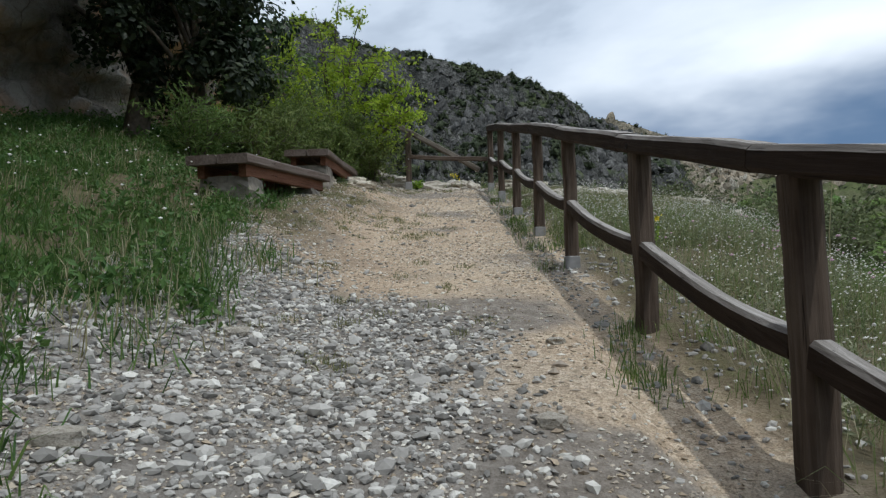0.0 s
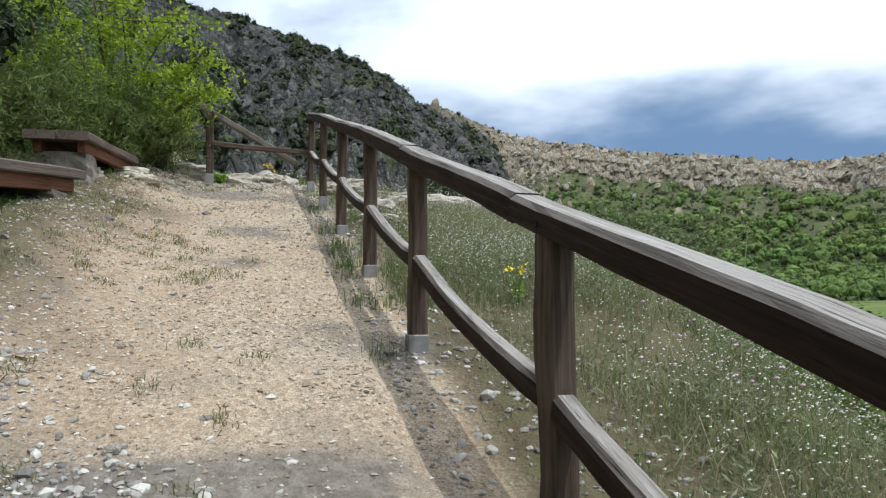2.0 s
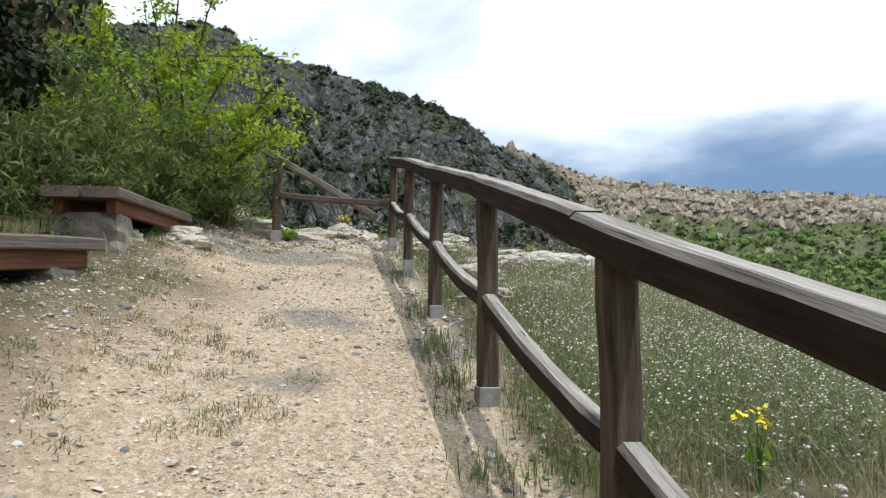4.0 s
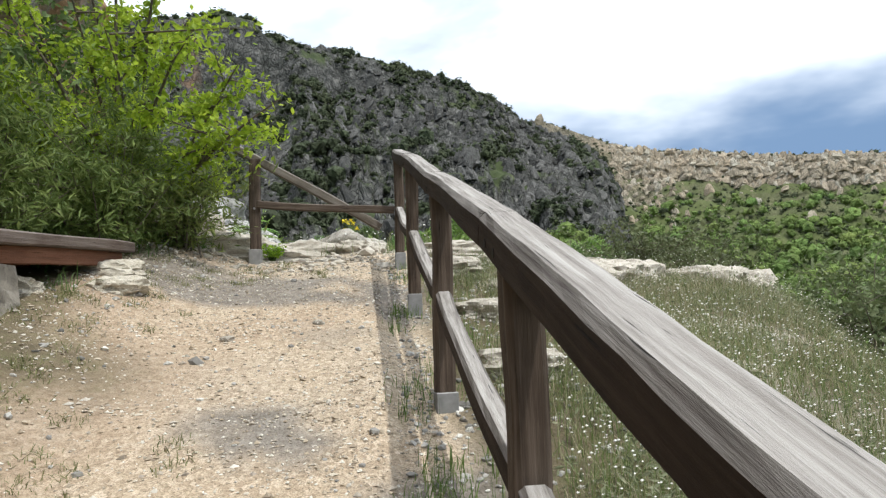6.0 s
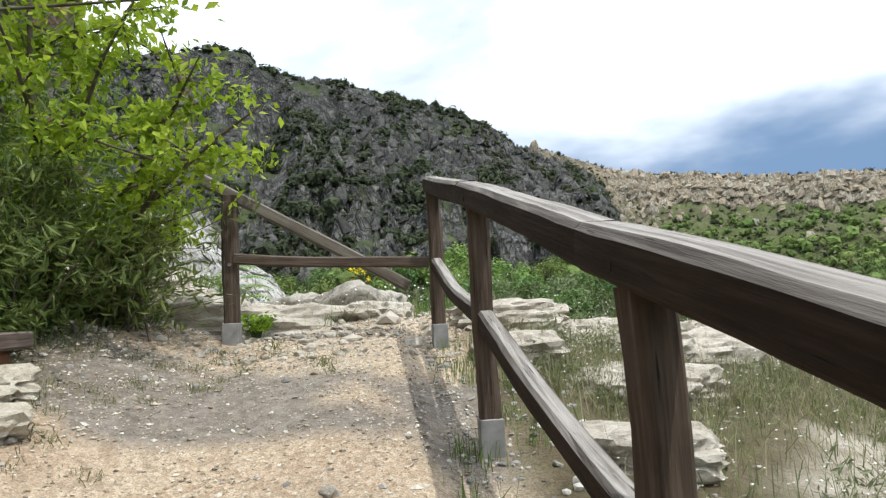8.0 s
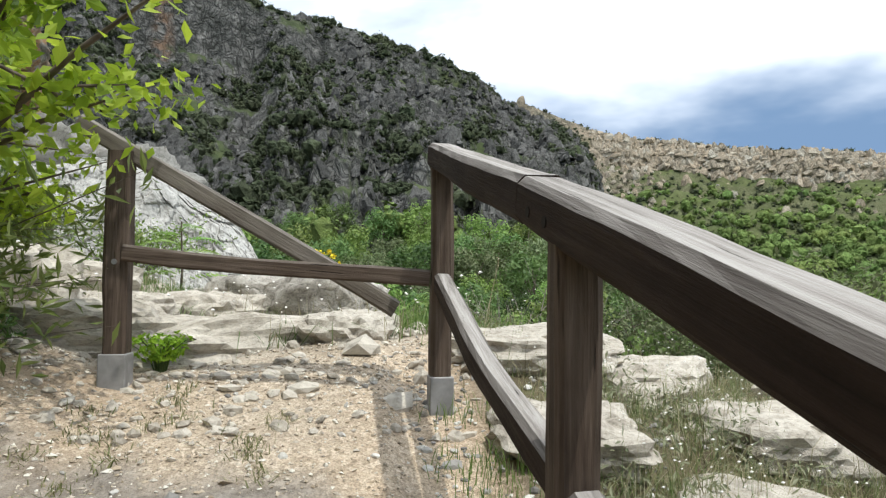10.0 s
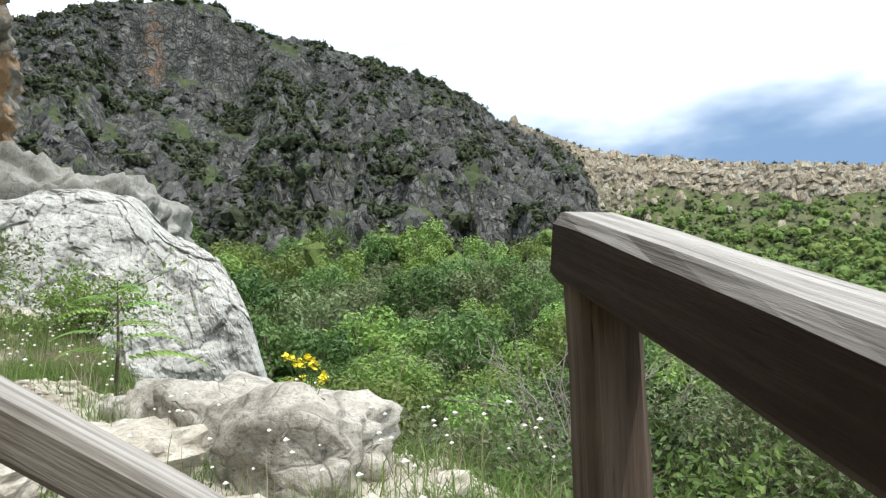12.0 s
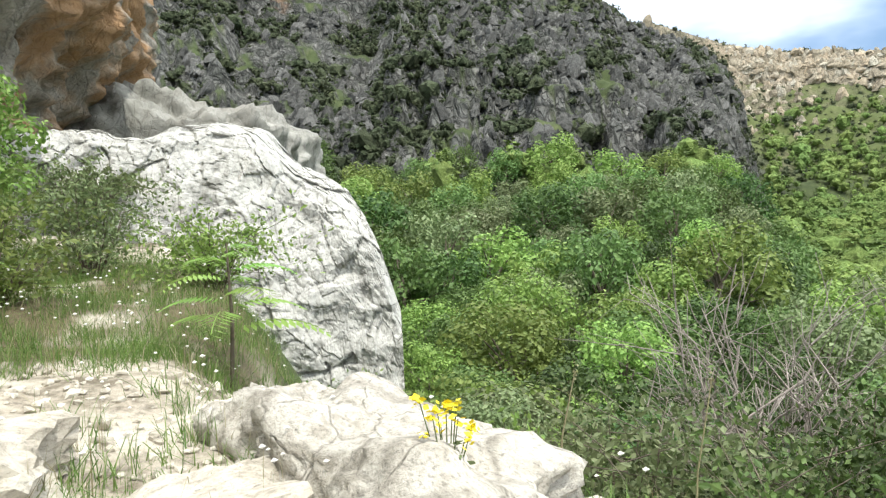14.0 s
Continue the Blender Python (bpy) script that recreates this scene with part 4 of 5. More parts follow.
def hill_scrub():
    rng = np.random.default_rng(17)
    n = 15000
    b = rng.uniform(-42, 25, n)
    r = 84 + 156 * rng.uniform(0, 1, n) ** 0.8
    dens = fbm(np.stack([b * 0.32, r * 0.045, b * 0], -1), 4, seed=81) + 0.10 * step(10, -6, b) - 0.15 * step(9, 16, b)
    dens = dens - 1.2 * step(-19, -17, b) * step(-7.8, -9, b) * step(200, 212, r) * step(236, 230, r)
    keep = dens > rng.uniform(-0.36, 0.26, n)
    b2, r2 = rng.uniform(14, 66, 4200), rng.uniform(265, 425, 4200)
    b3, r3 = rng.uniform(-42, 22, 170), rng.uniform(226, 240, 170)
    b, r = np.concatenate([b[keep], b2, b3]), np.concatenate([r[keep], r2, r3])
    x, y = CX + r * np.sin(np.radians(b)), CY + r * np.cos(np.radians(b))
    z = land(x, y)
    size = 0.6 + 1.7 * rng.uniform(0, 1, len(x)) ** 2 * np.where(r > 260, 0.85, 1.0) * np.where(rng.uniform(0, 1, len(x)) > 0.9, 1.7, 1.0)
    V, F = lumps(rng, x, y, z, size, 1, 46, 0.36, 0.74)
    tagged(new("hill_scrub", mesh_of("hill_scrub", V, F, M_SCRUB)), "dark evergreen scrub scattered over the rocky hills", "shrubs", kind="stuff")


hill_scrub()


def rock_blocks(name, x, y, z, w, h, rng, mat, label):
    """Many far blocks of rock, upright and angular."""
    bm = bmesh.new()
    bmesh.ops.create_cube(bm, size=2)
    bmesh.ops.subdivide_edges(bm, edges=bm.edges[:], cuts=1, use_grid_fill=True)
    bmesh.ops.triangulate(bm, faces=bm.faces[:])
    unit = np.array([v.co for v in bm.verts])
    tri = np.array([[v.index for v in f.verts] for f in bm.faces])
    bm.free()
    unit = unit / np.maximum(1, np.linalg.norm(unit, axis=1, keepdims=True) / 1.35)
    n = len(x)
    v = unit[None] + 0.30 * rng.uniform(-1, 1, (n, len(unit), 3))
    v = v * np.stack([w * rng.uniform(0.7, 1.3, n), w * rng.uniform(0.7, 1.3, n), h], -1)[:, None]
    v[..., :2] += v[..., 2:] * rng.normal(size=(n, 1, 2)) * 0.22
    v[..., :2] *= 1 - 0.35 * np.clip(v[..., 2:] / h[:, None, None], -0.5, 1)
    a = rng.uniform(0, 6.28, n)[:, None]
    X = v[..., 0] * np.cos(a) - v[..., 1] * np.sin(a) + x[:, None]
    Y = v[..., 0] * np.sin(a) + v[..., 1] * np.cos(a) + y[:, None]
    v = np.stack([X, Y, v[..., 2] + z[:, None]], -1).reshape(-1, 3)
    f = (np.arange(n)[:, None, None] * len(unit) + tri[None]).reshape(-1, 3)
    tagged(new(name, mesh_of(name, v, f, mat)), label, "rocks", kind="stuff")


def far_rocks():
    rng = np.random.default_rng(19)
    n = 16000
    b, r = rng.uniform(-40, 22, n), 88 + 150 * rng.uniform(0, 1, n) ** 0.8
    band = fbm(np.stack([b * 0.45, r * 0.05, b * 0], -1), 4, seed=83) + 0.22 * step(4, 16, b) - 0.3 * step(-18, -16, b) * step(-8, -10, b) * step(200, 212, r)
    keep = band > rng.uniform(-0.05, 0.5, n)
    b, r = b[keep], r[keep]
    x, y = CX + r * np.sin(np.radians(b)), CY + r * np.cos(np.radians(b))
    w = 0.3 + 1.1 * rng.uniform(0, 1, len(x)) ** 2.5
    h = w * rng.uniform(0.7, 1.9, len(x))
    rock_blocks("hill_rocks", x, y, land(x, y) - 0.1 * h, w, h, rng, M_CRAG, "grey limestone pinnacles and ledges on the hillside")
    # the banded cliff under the far rim, and rocks on the slope below it
    n = 3200
    b, v = rng.uniform(21, 66, n), rng.uniform(390.5, 400, n)
    r = v.copy()
    for _ in range(3):
        q = np.stack([CX + r * np.sin(np.radians(b)), CY + r * np.cos(np.radians(b)), r * 0], -1)
        r = v - 7 * fbm(q * 0.02, 4, seed=41) - 5 * np.abs(fbm(q * 0.05, 3, seed=43))
    m = 1900
    b2, r2 = rng.uniform(13, 66, m), 300 + 90 * rng.uniform(0, 1, m) ** 0.6
    pick = (b2 < 26) | (rng.uniform(0, 1, m) < 0.07)
    b2, r2 = b2[pick], r2[pick]
    b, r = np.concatenate([b, b2]), np.concatenate([r, r2])
    x, y = CX + r * np.sin(np.radians(b)), CY + r * np.cos(np.radians(b))
    k = len(b2)
    z = land(x, y)
    w = np.concatenate([rng.uniform(0.7, 2.2, n), 0.5 + 1.6 * rng.uniform(0, 1, k) ** 2])
    h = np.concatenate([rng.uniform(1.0, 2.8, n), w[n:] * rng.uniform(0.8, 2.0, k)])
    rock_blocks("rim_rocks", x, y, z, w, h, rng, M_RIMROCK, "pale ochre limestone cliff band under the far rim")


far_rocks()


# ---- cliff beside the path, outcrop and rocks ----
CLIFF = [(-5.6, -8), (-4.9, 3), (-5.6, 9), (-8.2, 18), (-11.8, 31), (-16.6, 43), (-19.5, 47), (-30, 52)]


def build_cliff():
    pts = np.array(CLIFF, float)
    seg = np.hypot(*np.diff(pts, axis=0).T)
    s = np.concatenate([[0], np.cumsum(seg)])
    su = np.linspace(0, s[-1], 380)
    x, y = np.interp(su, s, pts[:, 0]), np.interp(su, s, pts[:, 1])
    tx, ty = np.gradient(x), np.gradient(y)
    ln = np.hypot(tx, ty)
    nx, ny = ty / ln, -tx / ln
    hv = np.linspace(0, 1, 100)
    base = land(x, y) - 1.2
    top = 10 + 5 * step(12, 40, y) + 2 * fbm(np.stack([su * 0.12, su * 0, su * 0], -1), 3, seed=91)
    S, T = np.meshgrid(np.arange(len(su)), hv, indexing="ij")
    zz = base[:, None] + T * top[:, None]
    P = np.stack([x[:, None] + 0 * T, y[:, None] + 0 * T, zz * 1.6], -1)
    lean = 1.6 * step(0.32, 0.5, T) - 1.2 * step(0.75, 1.0, T) - 3.5 * np.clip(T - 0.8, 0, 1)
    out = lean + 0.75 * fbm(P * 0.30, 3, seed=93) + 0.42 * ridged(P * 0.8, 4, seed=95) + 0.10 * fbm(P * 3, 3, seed=97)
    X, Y = x[:, None] + nx[:, None] * out, y[:, None] + ny[:, None] * out
    verts = np.stack([X, Y, zz], -1).reshape(-1, 3)
    # a crest that runs back from the top edge
    na, nh = X.shape
    back = np.stack([x - nx * 14, y - ny * 14, base + top + 1.5], -1)
    i, j = np.meshgrid(np.arange(na - 1), np.arange(nh - 1), indexing="ij")
    q = np.stack([i * nh + j, (i + 1) * nh + j, (i + 1) * nh + j + 1, i * nh + j + 1], -1).reshape(-1, 4)
    off = len(verts)
    k = np.arange(na - 1)
    q2 = np.stack([k * nh + nh - 1, (k + 1) * nh + nh - 1, off + k + 1, off + k], -1)
    ob = new("cliff", mesh_of("cliff", np.vstack([verts, back]), np.vstack([q, q2]), M_CLIFF, True))
    tagged(ob, "overhanging grey and orange limestone cliff above the grassy bank", "cliff", kind="structure")


build_cliff()


def rock_mesh(seed, detail=4, flat=0.8, jag=0.35):
    bm = bmesh.new()
    bmesh.ops.create_icosphere(bm, subdivisions=detail, radius=1)
    co = np.array([v.co for v in bm.verts])
    co = co / (np.abs(co) ** 4).sum(1, keepdims=True) ** 0.25
    f = 1 + 0.22 * fbm(co * 1.1 + seed * 3.7, 3, seed=seed) + jag * 0.30 * ridged(co * 2.3 + seed, 4, seed=seed + 1) + 0.05 * fbm(co * 9, 3, seed=seed + 2) - 0.06 * np.clip(1 - 8 * np.abs(fbm(co * 2.6 + seed, 3, seed=seed + 9)), 0, 1)
    if detail > 5:
        for size, deep, sd in ((0.62, 0.05, 5), (0.26, 0.022, 6)):
            tone, joint = cells(co * np.array([1, 1, 0.7]) / size + seed, seed + sd)
            f = f + deep * tone - deep * np.clip(1 - joint / 0.12, 0, 1)
        f = f + 0.012 * fbm(co * 20, 3, seed=seed + 7)
    co = co * f[:, None]
    # bedding: stepped layers
    co[:, 2] = flat * (co[:, 2] + 0.025 * np.sin(co[:, 2] * 11 + seed))
    for v, c in zip(bm.verts, co):
        v.co = c
    me = bpy.data.meshes.new("rock")
    bm.to_mesh(me); bm.free()
    me.polygons.foreach_set("use_smooth", np.full(len(me.polygons), detail > 4))
    return me


def rock(x, y, sx, sy, sz, seed, turn=0, sink=0.35, label="pale weathered limestone rock half buried in the ground", detail=4, mat=None, dz=0.0, top=None, jag=0.35):
    me = rock_mesh(seed, detail, jag=jag)
    me.materials.append(mat or M_LIME)
    ob = new("rock", me)
    z = land_at(x, y) + sz * (0.6 - sink) + dz
    if top is not None:
        z = top - sz * max(v.co.z for v in me.vertices)
    ob.matrix_basis = Matrix.Translation((x, y, z)) @ Matrix.Rotation(radians(turn), 4, "Z") @ Matrix.Diagonal((sx, sy, sz, 1))
    return tagged(ob, label, "rock")


def build_rocks():
    # beside the benches
    rock(-1.06, 10.22, 0.17, 0.14, 0.10, 201, 20, 0.7, mat=M_CREAM)
    rock(-1.30, 10.64, 0.21, 0.14, 0.10, 202, -10, 0.75, mat=M_CREAM)
    rock(-1.62, 9.75, 0.2, 0.12, 0.10, 204, 10, 0.6, mat=M_CREAM)
    # around the end of the path
    spec = [(-0.95, 12.85, 0.50, 0.28, 0.20), (-0.1, 13.0, 0.55, 0.30, 0.20), (0.6, 13.1, 0.40, 0.24, 0.18), (-1.5, 13.2, 0.5, 0.4, 0.36),
            (0.2, 13.6, 0.5, 0.35, 0.2), (1.6, 12.6, 0.42, 0.3, 0.16), (2.2, 12.7, 0.45, 0.34, 0.18), (1.45, 11.6, 0.3, 0.26, 0.14), (2.0, 11.0, 0.38, 0.28, 0.15),
            (1.6, 10.1, 0.3, 0.24, 0.13), (2.6, 11.8, 0.4, 0.36, 0.2), (3.3, 12.4, 0.5, 0.4, 0.28), (1.5, 9.0, 0.25, 0.2, 0.1),
            (6.25, 15.0, 0.48, 0.42, 0.62), (5.4, 14.3, 0.6, 0.45, 0.34), (7.0, 14.8, 0.5, 0.5, 0.36), (4.7, 13.0, 0.45, 0.4, 0.26)]
    for k, (x, y, sx, sy, sz) in enumerate(spec):
        rock(x, y, sx, sy, sz, 210 + k, 37 * k, 0.55)
    # the pale rock on the lip, and its neighbours
    lip = "large rounded pale limestone rock on the lip of the drop"
    rock(0.16, 14.95, 0.80, 0.42, 0.46, 240, -48, 0.6, lip, 5, M_LIPROCK, top=2.62, jag=0.2)
    rock(-0.42, 15.6, 0.42, 0.34, 0.36, 241, -40, 0.55, lip, 5, M_LIPROCK, top=2.56, jag=0.2)
    rock(-0.75, 15.9, 0.5, 0.36, 0.26, 242, 20, 0.5)
    rock(-0.45, 14.55, 0.42, 0.26, 0.22, 243, 50, 0.55)
    rock(-1.6, 14.5, 0.5, 0.34, 0.24, 244, 10, 0.55)
    rock(-2.0, 13.8, 0.5, 0.36, 0.24, 245, 70, 0.55)
    rock(-0.1, 18.4, 0.32, 0.3, 0.34, 246, 0)
    rock(0.7, 19.6, 0.6, 0.36, 0.4, 247, 30)
    rock(2.3, 18.8, 0.5, 0.4, 0.4, 248, 30)
    rock(-2.6, 15.4, 0.5, 0.4, 0.26, 249, 30, 0.55)
    rock(-0.95, 13.9, 0.36, 0.26, 0.16, 250, 80, 0.6)
    rock(-11.0, 40, 4.2, 4, 4.2, 263, 10, 0.6, "fissured grey limestone crag above the outcrop", 6, M_GREYCRAG, top=9.2)
    rock(-14.0, 37, 3.0, 3, 3.4, 265, 50, 0.6, "fissured grey limestone crag above the outcrop", 6, M_GREYCRAG, top=8.6)


build_rocks()


def build_outcrop():
    """A leaning white rock face whose top steps down towards the valley."""
    pts = np.array([(-13.0, 23.0), (-10.0, 24.8), (-8.0, 26.2), (-5.6, 27.3), (-3.8, 27.4), (-2.7, 27.5), (-2.0, 27.5), (-1.4, 27.5), (-0.7, 27.6), (-0.2, 28.6)])
    tops = np.array([5.2, 5.5, 5.6, 5.9, 5.0, 3.8, 2.4, 1.0, -0.3, -1.2])
    s = np.concatenate([[0], np.cumsum(np.hypot(*np.diff(pts, axis=0).T))])
    su = np.linspace(0, s[-1], 460)
    x, y = np.interp(su, s, pts[:, 0]), np.interp(su, s, pts[:, 1])
    k = np.ones(25) / 25
    x[12:-12], y[12:-12] = np.convolve(x, k, "valid"), np.convolve(y, k, "valid")
    top = np.interp(su, s, tops) + 0.35 * fbm(np.stack([su * 0.7, su * 0, su * 0], -1), 3, seed=260)
    tx, ty = np.gradient(x), np.gradient(y)
    ln = np.hypot(tx, ty)
    nx, ny = ty / ln, -tx / ln
    base = np.minimum(land(x, y), top) - 1.5
    T = np.linspace(0, 1, 210)[None, :]
    face = np.clip(T / 0.72, 0, 1)
    rise = np.where(T < 0.72, face - 0.06 * np.clip(face - 0.7, 0, 1) ** 2, 1 - 0.0054 + 0.25 * (T - 0.72))
    zz = base[:, None] + rise * (top - base)[:, None]
    back = np.interp(su, s, (1, 1, 1, 1, 0.9, 0.7, 0.5, 0.4, 0.3, 0.3))[:, None] * (0.42 * face ** 1.3 * (top - base)[:, None] + 7.0 * np.clip(T - 0.66, 0, 1) ** 1.25 / 0.34 ** 0.25)
    P = np.stack([x[:, None] - nx[:, None] * back, y[:, None] - ny[:, None] * back, zz], -1)
    stretch = np.array([1, 1, 0.6])
    bulge = 0.55 * fbm(P * 0.33, 3, seed=261)
    warped = P + 0.16 * np.stack([fbm(P * 0.8, 3, seed=q) for q in (262, 266, 267)], -1)
    for size, deep, sd in ((1.1, 0.10, 263), (0.45, 0.055, 264), (0.2, 0.022, 268)):
        tone, joint = cells(warped * stretch / size, sd)
        bulge = bulge + deep * tone - 0.5 * deep * np.clip(1 - joint / 0.08, 0, 1)
    bulge = bulge + 0.05 * fbm(P * 4, 4, seed=265) + 0.16 * ridged(P * 0.5, 3, seed=269)
    out = bulge - back
    X, Y = x[:, None] + nx[:, None] * out, y[:, None] + ny[:, None] * out
    zz = zz + 0.25 * bulge * step(0.6, 0.8, T)
    na, nh = X.shape
    i, j = np.meshgrid(np.arange(na - 1), np.arange(nh - 1), indexing="ij")
    quads = np.stack([i * nh + j, (i + 1) * nh + j, (i + 1) * nh + j + 1, i * nh + j + 1], -1).reshape(-1, 4)
    ob = new("rock_outcrop", mesh_of("rock_outcrop", np.stack([X, Y, zz], -1).reshape(-1, 3), quads, M_LIMEFAR, False))
    tagged(ob, "big fissured white limestone outcrop with shrubs in its cracks", "rock")


build_outcrop()


# ---- shrubs beside the path ----
def branchy(name, base, tips, n, size, mat, label, slim=0.45, start=0.35, spread=0.16, stem=0.03, category="shrub", seed=1, up=0.3, bend=0.35, bark=None, seg=6):
    """A plant whose stems leave the ground together and carry leaf sprays along their outer part."""
    rng = np.random.default_rng(seed)
    thing = tagged(new(name), label, category)
    base = np.array(base, float)
    thing.matrix_basis = Matrix.Translation(base)
    limbs, pts = [], []
    tips = [np.array(t, float) - base for t in tips]
    per = max(1, n // len(tips))
    for t in tips:
        ln = np.linalg.norm(t)
        mid = t * 0.5 + np.array([0, 0, bend * 0.5 * ln]) + rng.normal(size=3) * 0.05 * ln
        root = rng.normal(size=3) * 0.06
        root[2] = -0.12
        k = np.linspace(0, 1, seg)[:, None]
        curve = (1 - k) ** 2 * root + 2 * k * (1 - k) * mid + k ** 2 * t
        limbs.append(([tuple(c) for c in curve], list(stem * (1 - 0.85 * k[:, 0]))))
        # side sprays
        for _ in range(5):
            u = rng.uniform(start, 1.0)
            a = (1 - u) ** 2 * root + 2 * u * (1 - u) * mid + u * u * t
            d = rng.normal(size=3) * spread * 2.4
            d[2] = abs(d[2]) * 0.5 - 0.03
            limbs.append(([tuple(a), tuple(a + d * 0.6), tuple(a + d)], [stem * 0.3, stem * 0.2, stem * 0.06]))
            w = rng.uniform(0.1, 1.05, per // 6)[:, None]
            pts.append(a + d * w + rng.normal(size=(per // 6, 3)) * spread * 0.36)
        u = rng.uniform(start, 1.03, per // 6)[:, None]
        pts.append((1 - u) ** 2 * root + 2 * u * (1 - u) * mid + u * u * t + rng.normal(size=(per // 6, 3)) * spread * 0.4)
    part("woody_base", limbs_mesh("woody_base", limbs, bark or M_BARK, 4), None, thing)
    if n:
        v, f = leaves(np.vstack(pts), size, rng, up=up, slim=slim)
        part("foliage", mesh_of("foliage", v, f, mat), None, thing)
    return thing


def fan(cx, cy, z0, z1, r, n, seed):
    """Branch tips spread over a dome."""
    rng = np.random.default_rng(seed)
    out = []
    for k in range(n):
        th, q = k * 2.4 + rng.uniform(-0.3, 0.3), rng.uniform(0.25, 1)
        out.append((cx + math.cos(th) * r * q, cy + math.sin(th) * r * q, z0 + (z1 - z0) * (1 - 0.75 * q * q) * rng.uniform(0.8, 1.05)))
    return out


def build_shrubs():
    g = lambda x, y: (x, y, land_at(x, y))
    # yellow-green tree that hangs over the end of the path
    tips = [(-0.06, 11.15, 3.38), (-0.45, 11.3, 3.75), (-0.35, 11.6, 3.15), (-0.8, 11.2, 4.05), (-1.2, 11.7, 5.1), (-1.6, 11.6, 5.4), (-1.0, 11.9, 4.5), (-1.9, 11.2, 4.5), (-1.45, 10.9, 3.9),
            (-2.4, 11.2, 4.2), (-2.7, 11.8, 4.9), (-3.1, 11.5, 4.3), (-1.3, 11.2, 3.3), (-0.9, 11.5, 3.0), (-0.75, 12.0, 2.85), (-1.7, 10.9, 3.2), (-2.3, 10.9, 3.5), (-2.9, 11.0, 3.4), (-1.1, 11.6, 2.75), (-2.0, 11.5, 5.0), (-0.62, 11.45, 3.5), (-3.4, 11.9, 3.7)]
    branchy("tree", g(-1.75, 12.5), tips, 9600, 0.074, M_LEAF_LIME, "small tree with fresh yellow-green leaves overhanging the path", 0.5, 0.38, 0.15, 0.035, "tree", 301, 0.5)
    # dark evergreen behind the grass bank
    rng = np.random.default_rng(31)
    for k, (x, y, h, r, mat, lab, n) in enumerate([(-4.3, 9.7, 5.8, 1.9, M_LEAF_DARK, "tall dark evergreen oak against the cliff", 15000), (-3.35, 9.4, 3.3, 1.05, M_LEAF_DARK, "dark evergreen bush behind the bench", 7000), (-3.3, 14.6, 3.0, 1.2, M_LEAF_MID, "green leafy tree behind the shrubs", 3500), (-7.9, 22.6, 4.0, 1.35, M_LEAF_LIGHT, "green leafy tree at the foot of the cliff", 6500), (-9.8, 23.8, 5.0, 1.7, M_LEAF_MID, "green leafy tree at the foot of the cliff", 6500)]):
        tr, cr = tree_meshes(np.random.default_rng(310 + k), h, r, n, 0.11, mat)
        make_tree("tree", tr, cr, Matrix.Translation((x, y, land_at(x, y))), lab)
    # needle-leaved shrubs behind the second bench and round the tree
    lab = "bushy grey-green shrub with fine upright leaves"
    for k, (x, y, h, r, n) in enumerate([(-1.55, 11.25, 1.15, 0.72, 4200), (-2.25, 10.7, 1.1, 0.8, 3600), (-1.12, 11.95, 0.75, 0.42, 1900), (-2.5, 9.7, 1.0, 0.7, 2600), (-3.0, 8.9, 0.8, 0.6, 2200), (-2.7, 11.6, 1.3, 0.8, 2600)]):
        b = g(x, y)
        branchy("shrub", b, fan(x, y, b[2] + 0.25, b[2] + h, r, 16, 320 + k), int(n * 1.5), 0.095, M_BUSH, lab, 0.2, 0.15, 0.16, 0.012, "shrub", 330 + k, 0.0, 0.1)
    # shrubs on the outcrop, the saddle and the slope below the lip
    lab = "low green shrub growing among pale rocks"
    for k, (x, y, h, r) in enumerate([(-5.2, 22.0, 1.6, 1.0), (-7.2, 21.5, 1.8, 1.3), (-3.0, 21.2, 1.2, 0.8), (-8.6, 19.5, 2.6, 1.6), (-1.0, 20.3, 1.0, 0.7), (1.0, 18.0, 1.1, 0.8), (2.3, 16.6, 1.2, 0.9), (3.4, 15.4, 1.2, 0.9), (0.2, 21.5, 1.5, 1.0), (4.8, 14.6, 1.2, 1.0), (-4.3, 18.6, 1.1, 0.8), (1.9, 20.5, 1.6, 1.1), (5.6, 10.0, 1.1, 1.0), (5.2, 7.0, 1.1, 1.0), (5.4, 4.5, 1.1, 1.0), (6.4, 12.5, 1.4, 1.1)]):
        b = g(x, y)
        branchy("shrub", b, fan(x, y, b[2] + 0.3, b[2] + h, r, 18, 350 + k), int(min(9000, 3400 * (r / 0.9) ** 2)), 0.075 + 0.02 * (r > 1.1), (M_LEAF_GREY, M_BUSH, M_LEAF_LIGHT)[k % 3], lab, 0.5, 0.2, 0.22, 0.014, "shrub", 370 + k, 0.4, 0.15)
    lab = "leafy green shrub on the steep slope below the lip"
    for k, (x, y, h, r) in enumerate([(1.5, 16.6, 1.3, 0.8), (2.2, 15.6, 1.1, 0.8), (3.0, 16.4, 1.6, 1.1), (3.9, 15.8, 1.6, 1.1), (4.8, 16.6, 2.0, 1.3), (3.2, 18.2, 2.0, 1.3), (5.6, 18.4, 2.4, 1.5), (1.6, 18.6, 1.6, 1.0), (4.4, 20.0, 2.4, 1.5), (6.6, 16.8, 2.0, 1.4)]):
        b = g(x, y)
        branchy("shrub", b, fan(x, y, b[2] + 0.3, b[2] + h, r, 20, 450 + k), int(6500 * r), 0.06, (M_LEAF_GREY, M_LEAF_MID, M_LEAF_DEEP)[k % 3], lab, 0.55, 0.15, 0.24, 0.016, "shrub", 470 + k, 0.4, 0.15)
